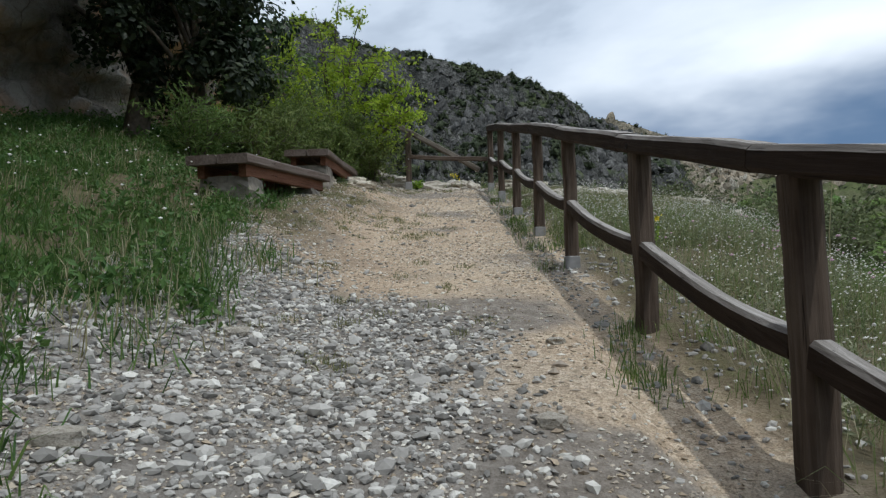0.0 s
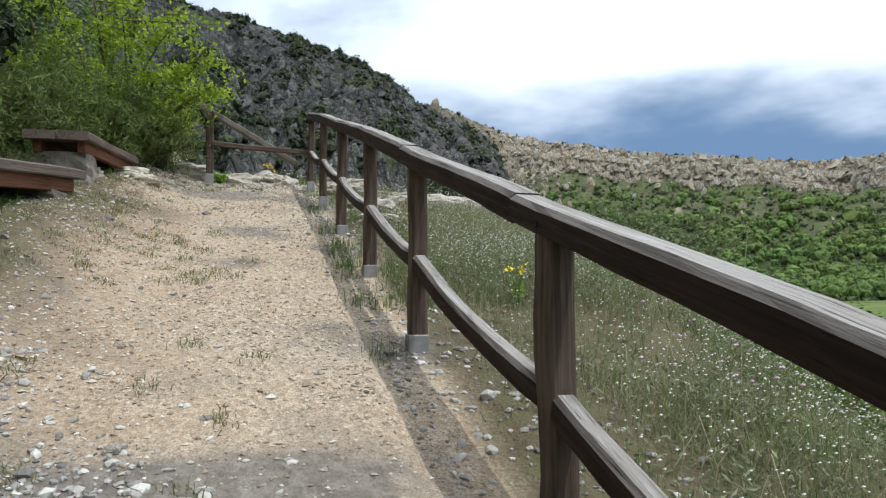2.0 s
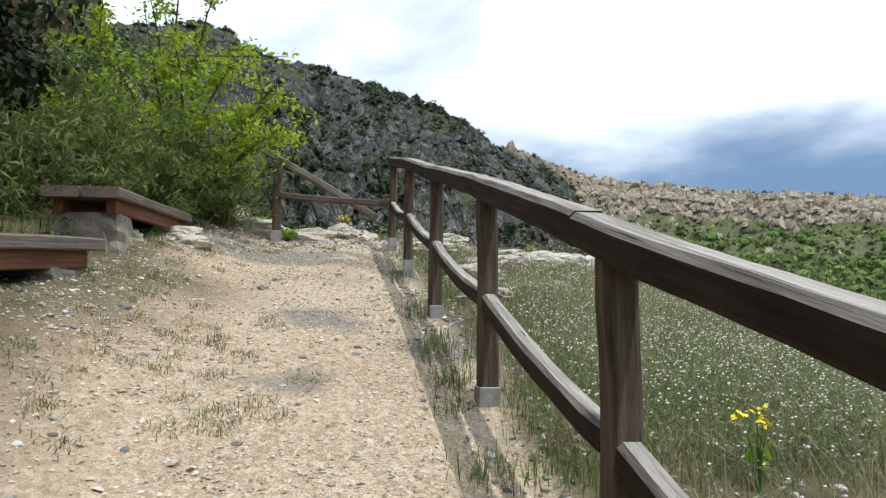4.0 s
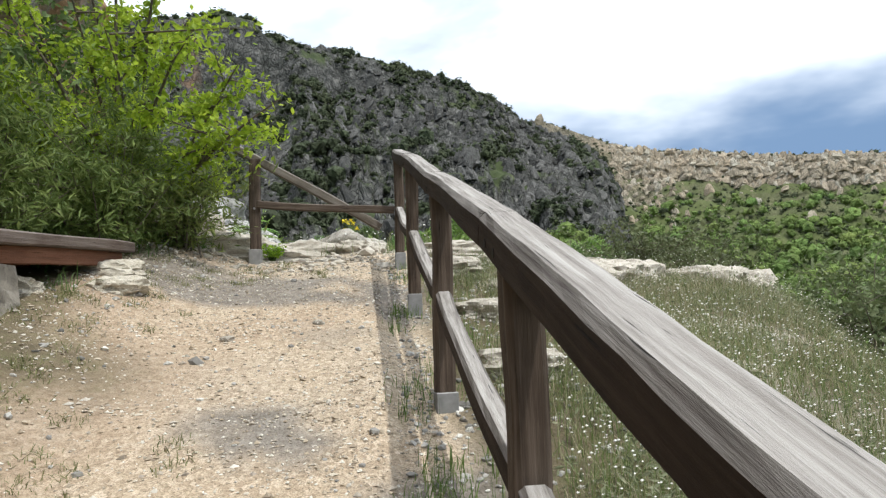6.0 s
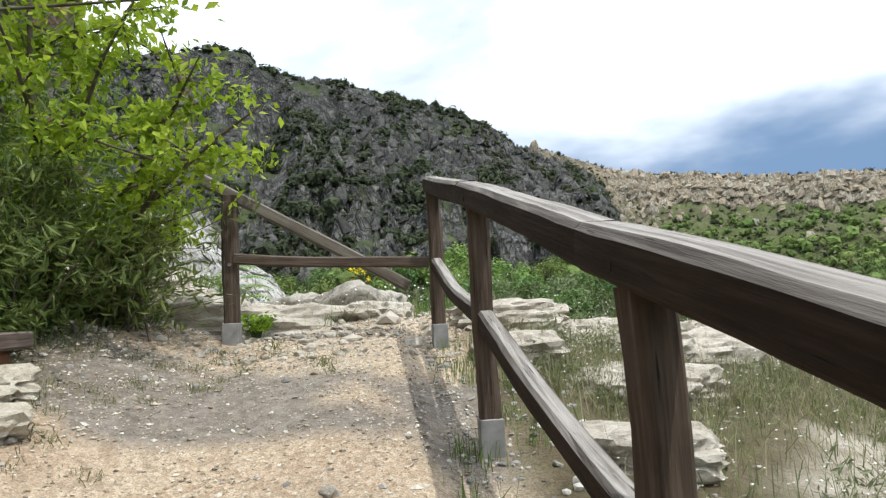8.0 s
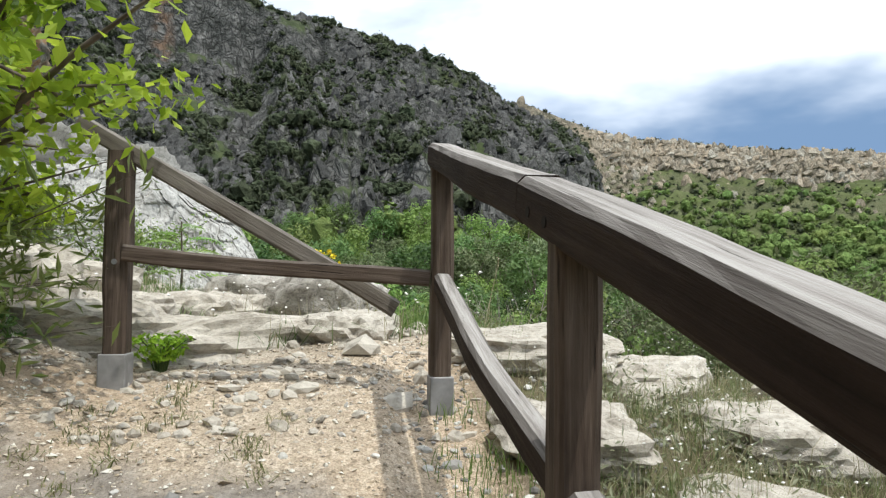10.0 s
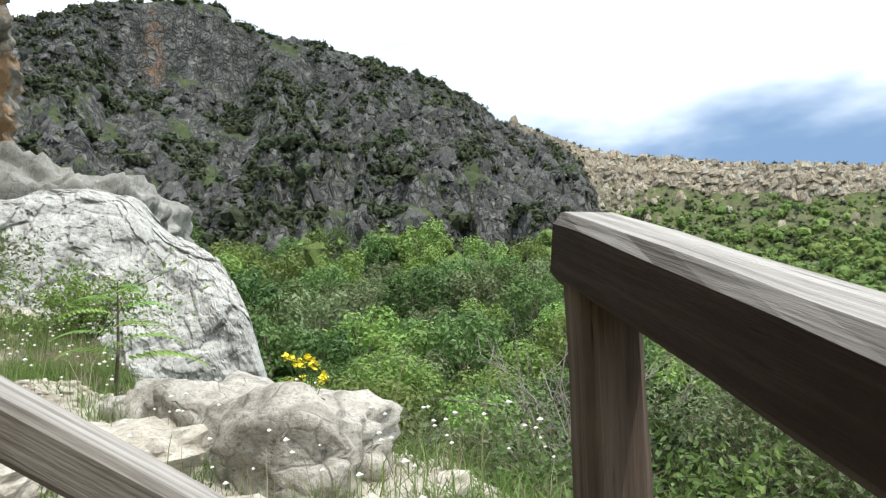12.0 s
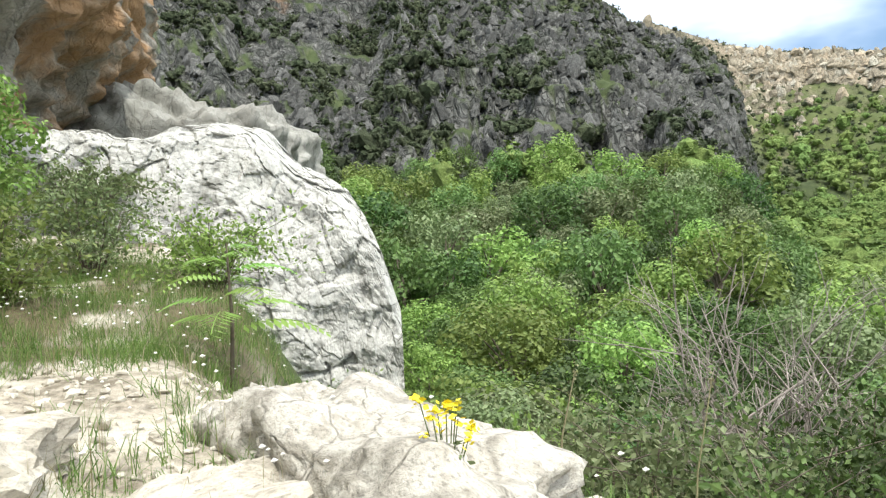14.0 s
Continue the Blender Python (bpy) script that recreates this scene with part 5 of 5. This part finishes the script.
    for k, (x, y, z, h, r) in enumerate([(-5.4, 25.0, 1.6, 1.2, 0.8), (-7.8, 26.8, 3.9, 1.3, 0.9), (-4.5, 24.0, 0.2, 1.0, 0.6), (-9.4, 27.0, 3.6, 1.4, 1.0), (-6.2, 24.3, 0.6, 1.2, 0.7)]):
        branchy("shrub", (x, y, z), fan(x, y, z + 0.3, z + h, r, 12, 390 + k), 1500, 0.14, M_LEAF_GREY, "dark shrub rooted in a crack of the outcrop", 0.5, 0.2, 0.22, 0.016, "shrub", 395 + k)


def build_dead_shrub(x, y, z, h, r, seed):
    """Stems that fork three times into a fine grey tangle."""
    rng = np.random.default_rng(seed)
    thing = tagged(new("dead_shrub"), "leafless grey shrub with tangled twigs", "shrub")
    thing.matrix_basis = Matrix.Translation((x, y, z))
    levels = [[], [], []]

    def grow(a, d, ln, rad, level):
        mid = a + d * ln * 0.5 + rng.normal(size=3) * ln * 0.07
        end = a + d * ln + rng.normal(size=3) * ln * 0.10
        levels[level].append(([tuple(a), tuple(mid), tuple(end)], [rad, rad * 0.8, rad * 0.5]))
        if level == 2:
            return
        for _ in range(6 if level == 0 else 8):
            t = rng.uniform(0.35, 1.0)
            e = d + rng.normal(size=3) * 0.55
            e[2] = e[2] * 0.7 + 0.25
            grow(a + (end - a) * t, e / np.linalg.norm(e), ln * rng.uniform(0.35, 0.6), rad * 0.42, level + 1)

    for k in range(8):
        th = k * 2.4
        d = np.array([math.cos(th) * r / h * 0.8, math.sin(th) * r / h * 0.8, 1.0])
        grow(np.array([math.cos(th), math.sin(th), -1.5]) * 0.1, d / np.linalg.norm(d), h * rng.uniform(0.5, 0.72), min(0.015 * h, 0.05), 0)
    for name, limbs in zip(("woody_base", "limb_fork", "twig_tangle"), levels):
        part(name, limbs_mesh(name, limbs, M_DEAD, 4), None, thing)


build_shrubs()
build_dead_shrub(4.6, 23.4, land_at(4.6, 23.4), 2.9 - land_at(4.6, 23.4), 1.2, 405)
build_dead_shrub(5.4, 22.8, land_at(5.4, 22.8), 1.6 - land_at(5.4, 22.8), 1.2, 406)
build_dead_shrub(2.9, 17.4, land_at(2.9, 17.4), 1.0, 0.6, 407)


def build_feather_plant(x, y, h, n, seed, lean=0.0):
    """A sapling with long feathered fronds of paired leaflets."""
    rng = np.random.default_rng(seed)
    plant = tagged(new("sapling"), "young sapling with long feathered bright green fronds", "sapling", "feather-leaved saplings")
    plant.matrix_basis = Matrix.Translation((x, y, land_at(x, y) - 0.05))
    part("stem", limbs_mesh("stem", [([(0, 0, -0.1), (0.03, 0, h * 0.5), (0.0, 0.02, h)], [0.022, 0.016, 0.008])], M_BARK, 6), None, plant)
    for k in range(n):
        th = k * 2.4 + rng.uniform(-0.3, 0.3)
        z0 = h * (0.42 + 0.58 * k / n)
        ln = rng.uniform(0.5, 0.75) * (1.05 - 0.3 * k / n)
        V, F = [], []
        out = np.array([math.cos(th), math.sin(th), 0])
        sidev = np.array([-math.sin(th), math.cos(th), 0])
        for i in range(14):
            u = i / 13
            c = out * ln * u + np.array([0, 0, z0 + 0.55 * ln * u - 0.6 * ln * u * u])
            V += [c - sidev * 0.004, c + sidev * 0.004]
        for i in range(13):
            F.append((2 * i, 2 * i + 2, 2 * i + 3, 2 * i + 1))
        for i in range(2, 14):
            for e, sgn in ((0, -1), (1, 1)):
                c, L = V[2 * i + e], ln * 0.27 * (1 - 0.5 * abs(i - 6) / 7)
                tip = c + sidev * sgn * L + out * L * 0.4 - np.array([0, 0, L * 0.3])
                mid = (c + tip) / 2
                o = len(V)
                V += [mid + out * L * 0.15, tip, mid - out * L * 0.15]
                F.append((2 * i + e, o, o + 1, o + 2))
        part("frond", mesh_of("frond", np.array(V), np.array(F), M_FROND), None, plant)


for k, (x, y, h, n) in enumerate([(-1.45, 17.5, 1.25, 12), (-3.9, 17.2, 1.0, 10), (-4.6, 18.3, 0.8, 8), (0.75, 18.9, 0.8, 9), (1.15, 18.6, 0.6, 7)]):
    build_feather_plant(x, y, h, n, 420 + k)


def build_yellow_plant(x, y, h, r, n, seed, leafmat, label, dz=0.0, petals=None):
    rng = np.random.default_rng(seed)
    plant = tagged(new("flowering_plant"), label, "plant")
    plant.matrix_basis = Matrix.Translation((x, y, land_at(x, y) + dz))
    limbs, tips = [], []
    for k in range(n):
        th, q = k * 2.4, r * math.sqrt((k + 0.5) / n)
        t = (math.cos(th) * q, math.sin(th) * q, h * rng.uniform(0.75, 1.0))
        tips.append(t)
        limbs.append(([(0, 0, -0.1), (t[0] * 0.4, t[1] * 0.4, t[2] * 0.6), t], [0.005, 0.004, 0.002]))
    part("woody_base", limbs_mesh("woody_base", limbs, M_LEAF_MID, 4), None, plant)
    tips = np.array(tips)
    pick = tips[rng.integers(0, n, n * 7)]
    v, f = leaves(pick * np.array([1, 1, 0.75]) * rng.uniform(0.5, 1, (n * 7, 1)), 0.05, rng, slim=0.35)
    part("foliage", mesh_of("foliage", v, f, leafmat), None, plant)
    v, f = leaves(tips[rng.integers(0, n, n * 9)] + rng.normal(size=(n * 9, 3)) * 0.013, 0.026, rng, up=1.2, slim=0.9)
    part("blossoms", mesh_of("blossoms", v, f, petals or M_YELLOW), None, plant, "bright yellow blossoms")


build_yellow_plant(0.42, 14.42, 0.5, 0.11, 12, 430, M_LEAF_GREY, "tall plant with a cluster of bright yellow flowers", 0.05)
build_yellow_plant(-0.33, 12.42, 0.17, 0.13, 26, 431, M_LEAF_LIME, "low yellow-green spurge at the foot of the post", 0.0, M_LEAF_LIME)
build_yellow_plant(1.9, 6.0, 0.3, 0.08, 4, 433, M_LEAF_LIME, "yellow-green flowering plant in the dry grass")

for k, (x, y, h) in enumerate([(1.42, 15.0, 0.75), (2.05, 14.6, 0.85), (1.55, 13.6, 0.6), (2.7, 4.9, 0.9), (0.9, 15.3, 0.6)]):
    st = tagged(new("flower_stalk"), "tall pale dry stalk with a small seed head", "stalk", "dry stalks")
    st.matrix_basis = Matrix.Translation((x, y, land_at(x, y)))
    part("stem", limbs_mesh("stem", [([(0, 0, -0.05), (0.02, 0.0, h * 0.5), (0.09, 0.02, h)], [0.005, 0.004, 0.0025])], M_DRY, 5), None, st)
    v, f = leaves(np.array([(0.09, 0.02, h)]) + np.random.default_rng(k).normal(size=(24, 3)) * (0.005, 0.005, 0.025), 0.014, np.random.default_rng(k), slim=0.7)
    part("seed_head", mesh_of("seed_head", v, f, M_DRY), None, st)


# ---- grass and flowers ----
def scatter(n, x0, x1, y0, y1, keep, seed):
    rng = np.random.default_rng(seed)
    x, y = rng.uniform(x0, x1, n), rng.uniform(y0, y1, n)
    k = keep(x, y) > rng.uniform(0, 1, n)
    return x[k], y[k], rng


def tufts(n, x0, x1, y0, y1, keep, per, spread, seed):
    x, y, rng = scatter(n, x0, x1, y0, y1, keep, seed)
    x, y = np.repeat(x, per), np.repeat(y, per)
    return x + rng.normal(size=len(x)) * spread, y + rng.normal(size=len(y)) * spread, rng


def blades(name, x, y, rng, h, w, mat, label, lean=0.45):
    n = len(x)
    z = land(x, y) - 0.01
    base = np.stack([x, y, z], -1)
    th, ph = rng.uniform(0, 6.28, n), rng.uniform(0, 6.28, n)
    hh = h * rng.uniform(0.45, 1.25, n)
    side = np.stack([np.cos(th), np.sin(th), th * 0], -1) * (w * rng.uniform(0.7, 1.3, n))[:, None]
    tilt = np.abs(rng.normal(size=n)) * lean
    d1 = np.stack([np.cos(ph) * tilt * 0.35, np.sin(ph) * tilt * 0.35, np.full(n, 0.6)], -1) * hh[:, None]
    d2 = np.stack([np.cos(ph) * tilt, np.sin(ph) * tilt, 1 - 0.35 * tilt], -1) * hh[:, None]
    v = np.stack([base - side, base + side, base + d1 + side * 0.7, base + d1 - side * 0.7, base + d2], 1).reshape(-1, 3)
    o = np.arange(n)[:, None] * 5
    f = np.concatenate([o + np.array([[0, 1, 2]]), o + np.array([[0, 2, 3]]), o + np.array([[3, 2, 4]])], 0)
    return tagged(new(name, mesh_of(name, v, f, mat)), label, "grass", kind="stuff")


def patchy(x, y, s, seed, lo=-0.1, hi=0.5):
    return step(lo, hi, fbm(np.stack([x * s, y * s, x * 0], -1), 3, seed=seed))


def on_bank(x, y):
    edge = -0.85 - 0.10 * np.clip(y - 2.4, 0, 4) - 0.15 * step(5, 8, y) + 0.35 * fbm(np.stack([x * 0.9, y * 0.9, x * 0], -1), 3, seed=501)
    bench = ((x > -2.5) & (x < -0.95) & (y > 6.7) & (y < 10.6)) * 0.75
    return step(0.15, -0.35, x - edge) * step(1.55, 2.15, y + 0.3 * (x + 1.5)) * (0.35 + 0.65 * patchy(x, y, 0.8, 503, -0.4, 0.2)) * (1 - bench)


def on_ledge(x, y):
    return step(1.15, 1.5, x + 0.15 * fbm(np.stack([x * 2, y * 2, x * 0], -1), 2, seed=505)) * step(1.2, 0.3, edge_out(x, y)) * (0.25 + 0.75 * patchy(x, y, 0.9, 507, -0.35, 0.25))


def on_nose(x, y):
    grown = np.maximum(patchy(x, y, 1.1, 509, -0.3, 0.1), 0.9 * step(15.8, 17, y) * step(0.5, -0.8, x))
    return step(12.6, 13.2, y) * step(2.5, 0.5, edge_out(x, y)) * grown * step(-10, -7, x)


x, y, g = tufts(3000, -5.6, -0.9, 0.2, 12.5, on_bank, 34, 0.075, 511)
blades("bank_grass", x, y, g, 0.15, 0.0036, M_BANK, "lush green grass on the bank beside the path", 1.15)
x, y, g = tufts(520, -4.5, -0.8, 0.5, 9, on_bank, 16, 0.10, 513)
blades("dry_bank_grass", x, y, g, 0.2, 0.003, M_DRY, "dry straw grass mixed into the bank")
x, y, g = tufts(3000, 1.1, 6.5, 1.0, 13.5, on_ledge, 20, 0.10, 515)
blades("ledge_grass", x, y, g, 0.16, 0.0026, M_DRYGREEN, "grey-green grass on the ledge behind the fence", 1.2)
x, y, g = tufts(2600, 1.1, 6.5, 1.0, 13.5, on_ledge, 16, 0.12, 517)
blades("dry_ledge_grass", x, y, g, 0.24, 0.0018, M_DRY, "pale dry grass and stalks on the ledge behind the fence", 1.0)


def herbs(name, x, y, rng, h, r, per, size, mat, label, slim=0.4):
    """Low mounds of small leaves."""
    n = len(x)
    hh, rr = h * rng.uniform(0.5, 1.3, n), r * rng.uniform(0.6, 1.4, n)
    px, py = np.repeat(x, per), np.repeat(y, per)
    th, q, up = rng.uniform(0, 6.28, n * per), rng.uniform(0, 1, n * per) ** 0.5, rng.uniform(0.1, 1, n * per)
    px, py = px + np.cos(th) * q * np.repeat(rr, per), py + np.sin(th) * q * np.repeat(rr, per)
    pz = land(px, py) + np.repeat(hh, per) * up * (1 - 0.6 * q * q)
    v, f = leaves(np.stack([px, py, pz], -1), size, rng, up=0.5, slim=slim)
    tagged(new(name, mesh_of(name, v, f, mat)), label, "herbs", kind="stuff")


x, y, g = scatter(3400, 1.15, 6.5, 1.0, 13.5, lambda x, y: on_ledge(x, y) * (0.3 + 0.7 * step(9.5, 6.5, y)), 571)
herbs("ledge_herbs", x, y, g, 0.26, 0.13, 46, 0.036, M_HERB, "low grey-green herbs among the wildflowers on the ledge", 0.3)
x, y, g = scatter(1500, -5.6, -0.9, 0.6, 12.5, on_bank, 573)
herbs("bank_herbs", x, y, g, 0.22, 0.13, 44, 0.05, M_BANK, "leafy green weeds in the bank grass", 0.45)
x, y, g = tufts(4300, -9, 3.5, 12.4, 25, on_nose, 20, 0.09, 519)
blades("rock_grass", x, y, g, 0.20, 0.003, M_GRASS, "grass growing between the pale rocks", 1.2)
x, y, g = tufts(600, -8, 4, 12.4, 22, on_nose, 14, 0.08, 521)
blades("dry_rock_grass", x, y, g, 0.3, 0.0025, M_DRY, "dry grass stalks between the pale rocks")
x, y, g = tufts(420, -1.5, 0.8, 2.5, 12.2, lambda x, y: step(0.7, -0.6, x) * patchy(x, y, 0.8, 524, -0.3, 0.3), 46, 0.042, 523)
blades("path_tufts", x, y, g, 0.052, 0.0024, M_DRYGREEN, "small sparse grass tufts in the gravel", 1.3)
x, y, g = tufts(90, 0.85, 1.3, 1.5, 12.0, lambda x, y: patchy(x, y, 1.3, 526, -0.1, 0.2), 40, 0.06, 525)
blades("fence_grass", x, y, g, 0.12, 0.0022, M_GRASS, "green grass along the foot of the fence")


def flowers(name, x, y, rng, h, r, mat, label):
    """Small many-sided flower heads on thin stems."""
    n = len(x)
    z = land(x, y)
    hh = h * rng.uniform(0.6, 1.2, n)
    top = np.stack([x + rng.normal(size=n) * 0.04, y + rng.normal(size=n) * 0.04, z + hh], -1)
    rr = (r * rng.uniform(0.6, 1.3, n))[:, None]
    ax = [np.array(a, float) for a in ((1, 0, 0.1), (-0.5, 0.87, -0.1), (-0.5, -0.87, 0.1), (0, 0, 0.6), (0, 0, -0.5))]
    heads = np.stack([top + rr * a for a in ax], 1)
    base = np.stack([x, y, z], -1)
    stems = np.stack([base - [0.0012, 0, 0], base + [0.0012, 0, 0], top], 1)
    v = np.concatenate([heads, stems], 1).reshape(-1, 3)
    o = np.arange(n)[:, None] * 8
    f = [(0, 1, 3), (1, 2, 3), (2, 0, 3), (1, 0, 4), (2, 1, 4), (0, 2, 4), (5, 6, 7)]
    me = mesh_of(name, v, np.concatenate([o + np.array([q]) for q in f], 0), mat)
    me.materials.append(M_GRASS)
    idx = np.zeros(n * 7, np.int32)
    idx[n * 6:] = 1
    me.polygons.foreach_set("material_index", idx)
    tagged(new(name, me), label, "flowers", kind="stuff")


x, y, g = scatter(26000, 1.2, 6.5, 1.0, 12.8, lambda x, y: on_ledge(x, y) * (0.14 + 0.86 * step(11.5, 7.5, y + 0.4 * (x - 2.5))), 531)
flowers("white_flowers", x, y, g, 0.30, 0.0066, M_WHITE, "small white wildflowers over the dry grass")
x, y, g = scatter(420, 1.2, 5, 2.5, 7, lambda x, y: patchy(x, y, 0.8, 533, 0.05, 0.4), 535)
flowers("pink_flowers", x, y, g, 0.36, 0.013, M_PINK, "pale pink wildflowers among the white ones")
x, y, g = scatter(900, -7, 2.5, 13, 20, on_nose, 537)
flowers("rock_flowers", x, y, g, 0.34, 0.015, M_WHITE, "white wildflowers between the rocks")
x, y, g = scatter(260, -4, -1.1, 2, 8, lambda x, y: patchy(x, y, 1.0, 539, 0.1, 0.4), 541)
flowers("bank_flowers", x, y, g, 0.34, 0.012, M_WHITE, "white umbel flowers in the bank grass")


# ---- loose stones ----
def stones(name, x, y, rng, r, mat, label, round_=False, lift=0.25):
    bm = bmesh.new()
    if round_:
        bmesh.ops.create_icosphere(bm, subdivisions=1, radius=1)
        unit = np.array([v.co for v in bm.verts]); tri = np.array([[v.index for v in f.verts] for f in bm.faces])
    else:
        unit = np.array([(1, 0, 0), (-1, 0, 0), (0, 1, 0), (0, -1, 0), (0, 0, 1), (0, 0, -1)], float)
        tri = np.array([(0, 2, 4), (2, 1, 4), (1, 3, 4), (3, 0, 4), (2, 0, 5), (1, 2, 5), (3, 1, 5), (0, 3, 5)])
    bm.free()
    n = len(x)
    z = land(x, y)
    sc = (r * np.exp(rng.normal(size=n) * 0.38))[:, None] * rng.uniform(0.65, 1.25, (n, 3)) * np.array([1.15, 0.95, 0.62])
    v = unit[None] * sc[:, None, :] * (1 + 0.28 * rng.uniform(-1, 1, (n, len(unit), 1)))
    a, b = rng.uniform(0, 6.28, n), rng.normal(size=n) * 0.4
    ca, sa, cb, sb = np.cos(a)[:, None], np.sin(a)[:, None], np.cos(b)[:, None], np.sin(b)[:, None]
    X, Y, Z = v[..., 0], v[..., 1] * cb - v[..., 2] * sb, v[..., 1] * sb + v[..., 2] * cb
    v = np.stack([X * ca - Y * sa + x[:, None], X * sa + Y * ca + y[:, None], Z + (z + sc[:, 2] * lift)[:, None]], -1)
    f = (np.arange(n)[:, None, None] * len(unit) + tri[None]).reshape(-1, 3)
    tagged(new(name, mesh_of(name, v.reshape(-1, 3), f, mat)), label, "gravel", kind="stuff")


x, y, g = scatter(30000, -2.3, 0.5, -0.5, 6.2, gravel_area, 553)
stones("grey_gravel", x, y, g, 0.0128, M_GRAVEL, "loose grey crushed limestone gravel on the path", True)
x, y, g = scatter(46000, -1.5, 1.0, 0.0, 12.9, lambda x, y: 0.35 + 0.65 * patchy(x, y, 1.2, 555, -0.3, 0.3), 557)
stones("tan_pebbles", x, y, g, 0.0072, M_PEBBLE, "fine pale pebbles strewn over the path")
x, y, g = scatter(2600, -1.8, 1.4, 0.0, 13.0, lambda x, y: 0.3 + 0.7 * step(0.7, 1.0, np.abs(x)), 559)
stones("scattered_stones", x, y, g, 0.012, M_GRAVEL, "scattered grey and white stones at the edges of the path", True)
x, y, g = scatter(3400, -4.0, 3.5, 11.6, 16.5, lambda x, y: step(1.0, 0.0, edge_out(x, y)), 561)
stones("rock_rubble", x, y, g, 0.024, M_LIME, "pale limestone rubble between the rocks", True)
x, y, g = scatter(3200, 0.85, 2.4, 1.0, 12.5, lambda x, y: step(2.4, 1.3, x), 563)
stones("fence_gravel", x, y, g, 0.012, M_GRAVEL, "grey gravel strip along the foot of the fence", True)
for k, (x, y, r) in enumerate([(0.61, 3.43, 0.04), (-0.78, 3.3, 0.05), (-0.18, 4.32, 0.035), (0.34, 9.9, 0.04), (0.45, 2.6, 0.05), (-0.9, 2.2, 0.06), (-0.2, 9.6, 0.04)]):
    rock(x, y, r, r * 0.8, r * 0.6, 570 + k, 40 * k, 0.3, "loose pale stone lying on the path", 2)
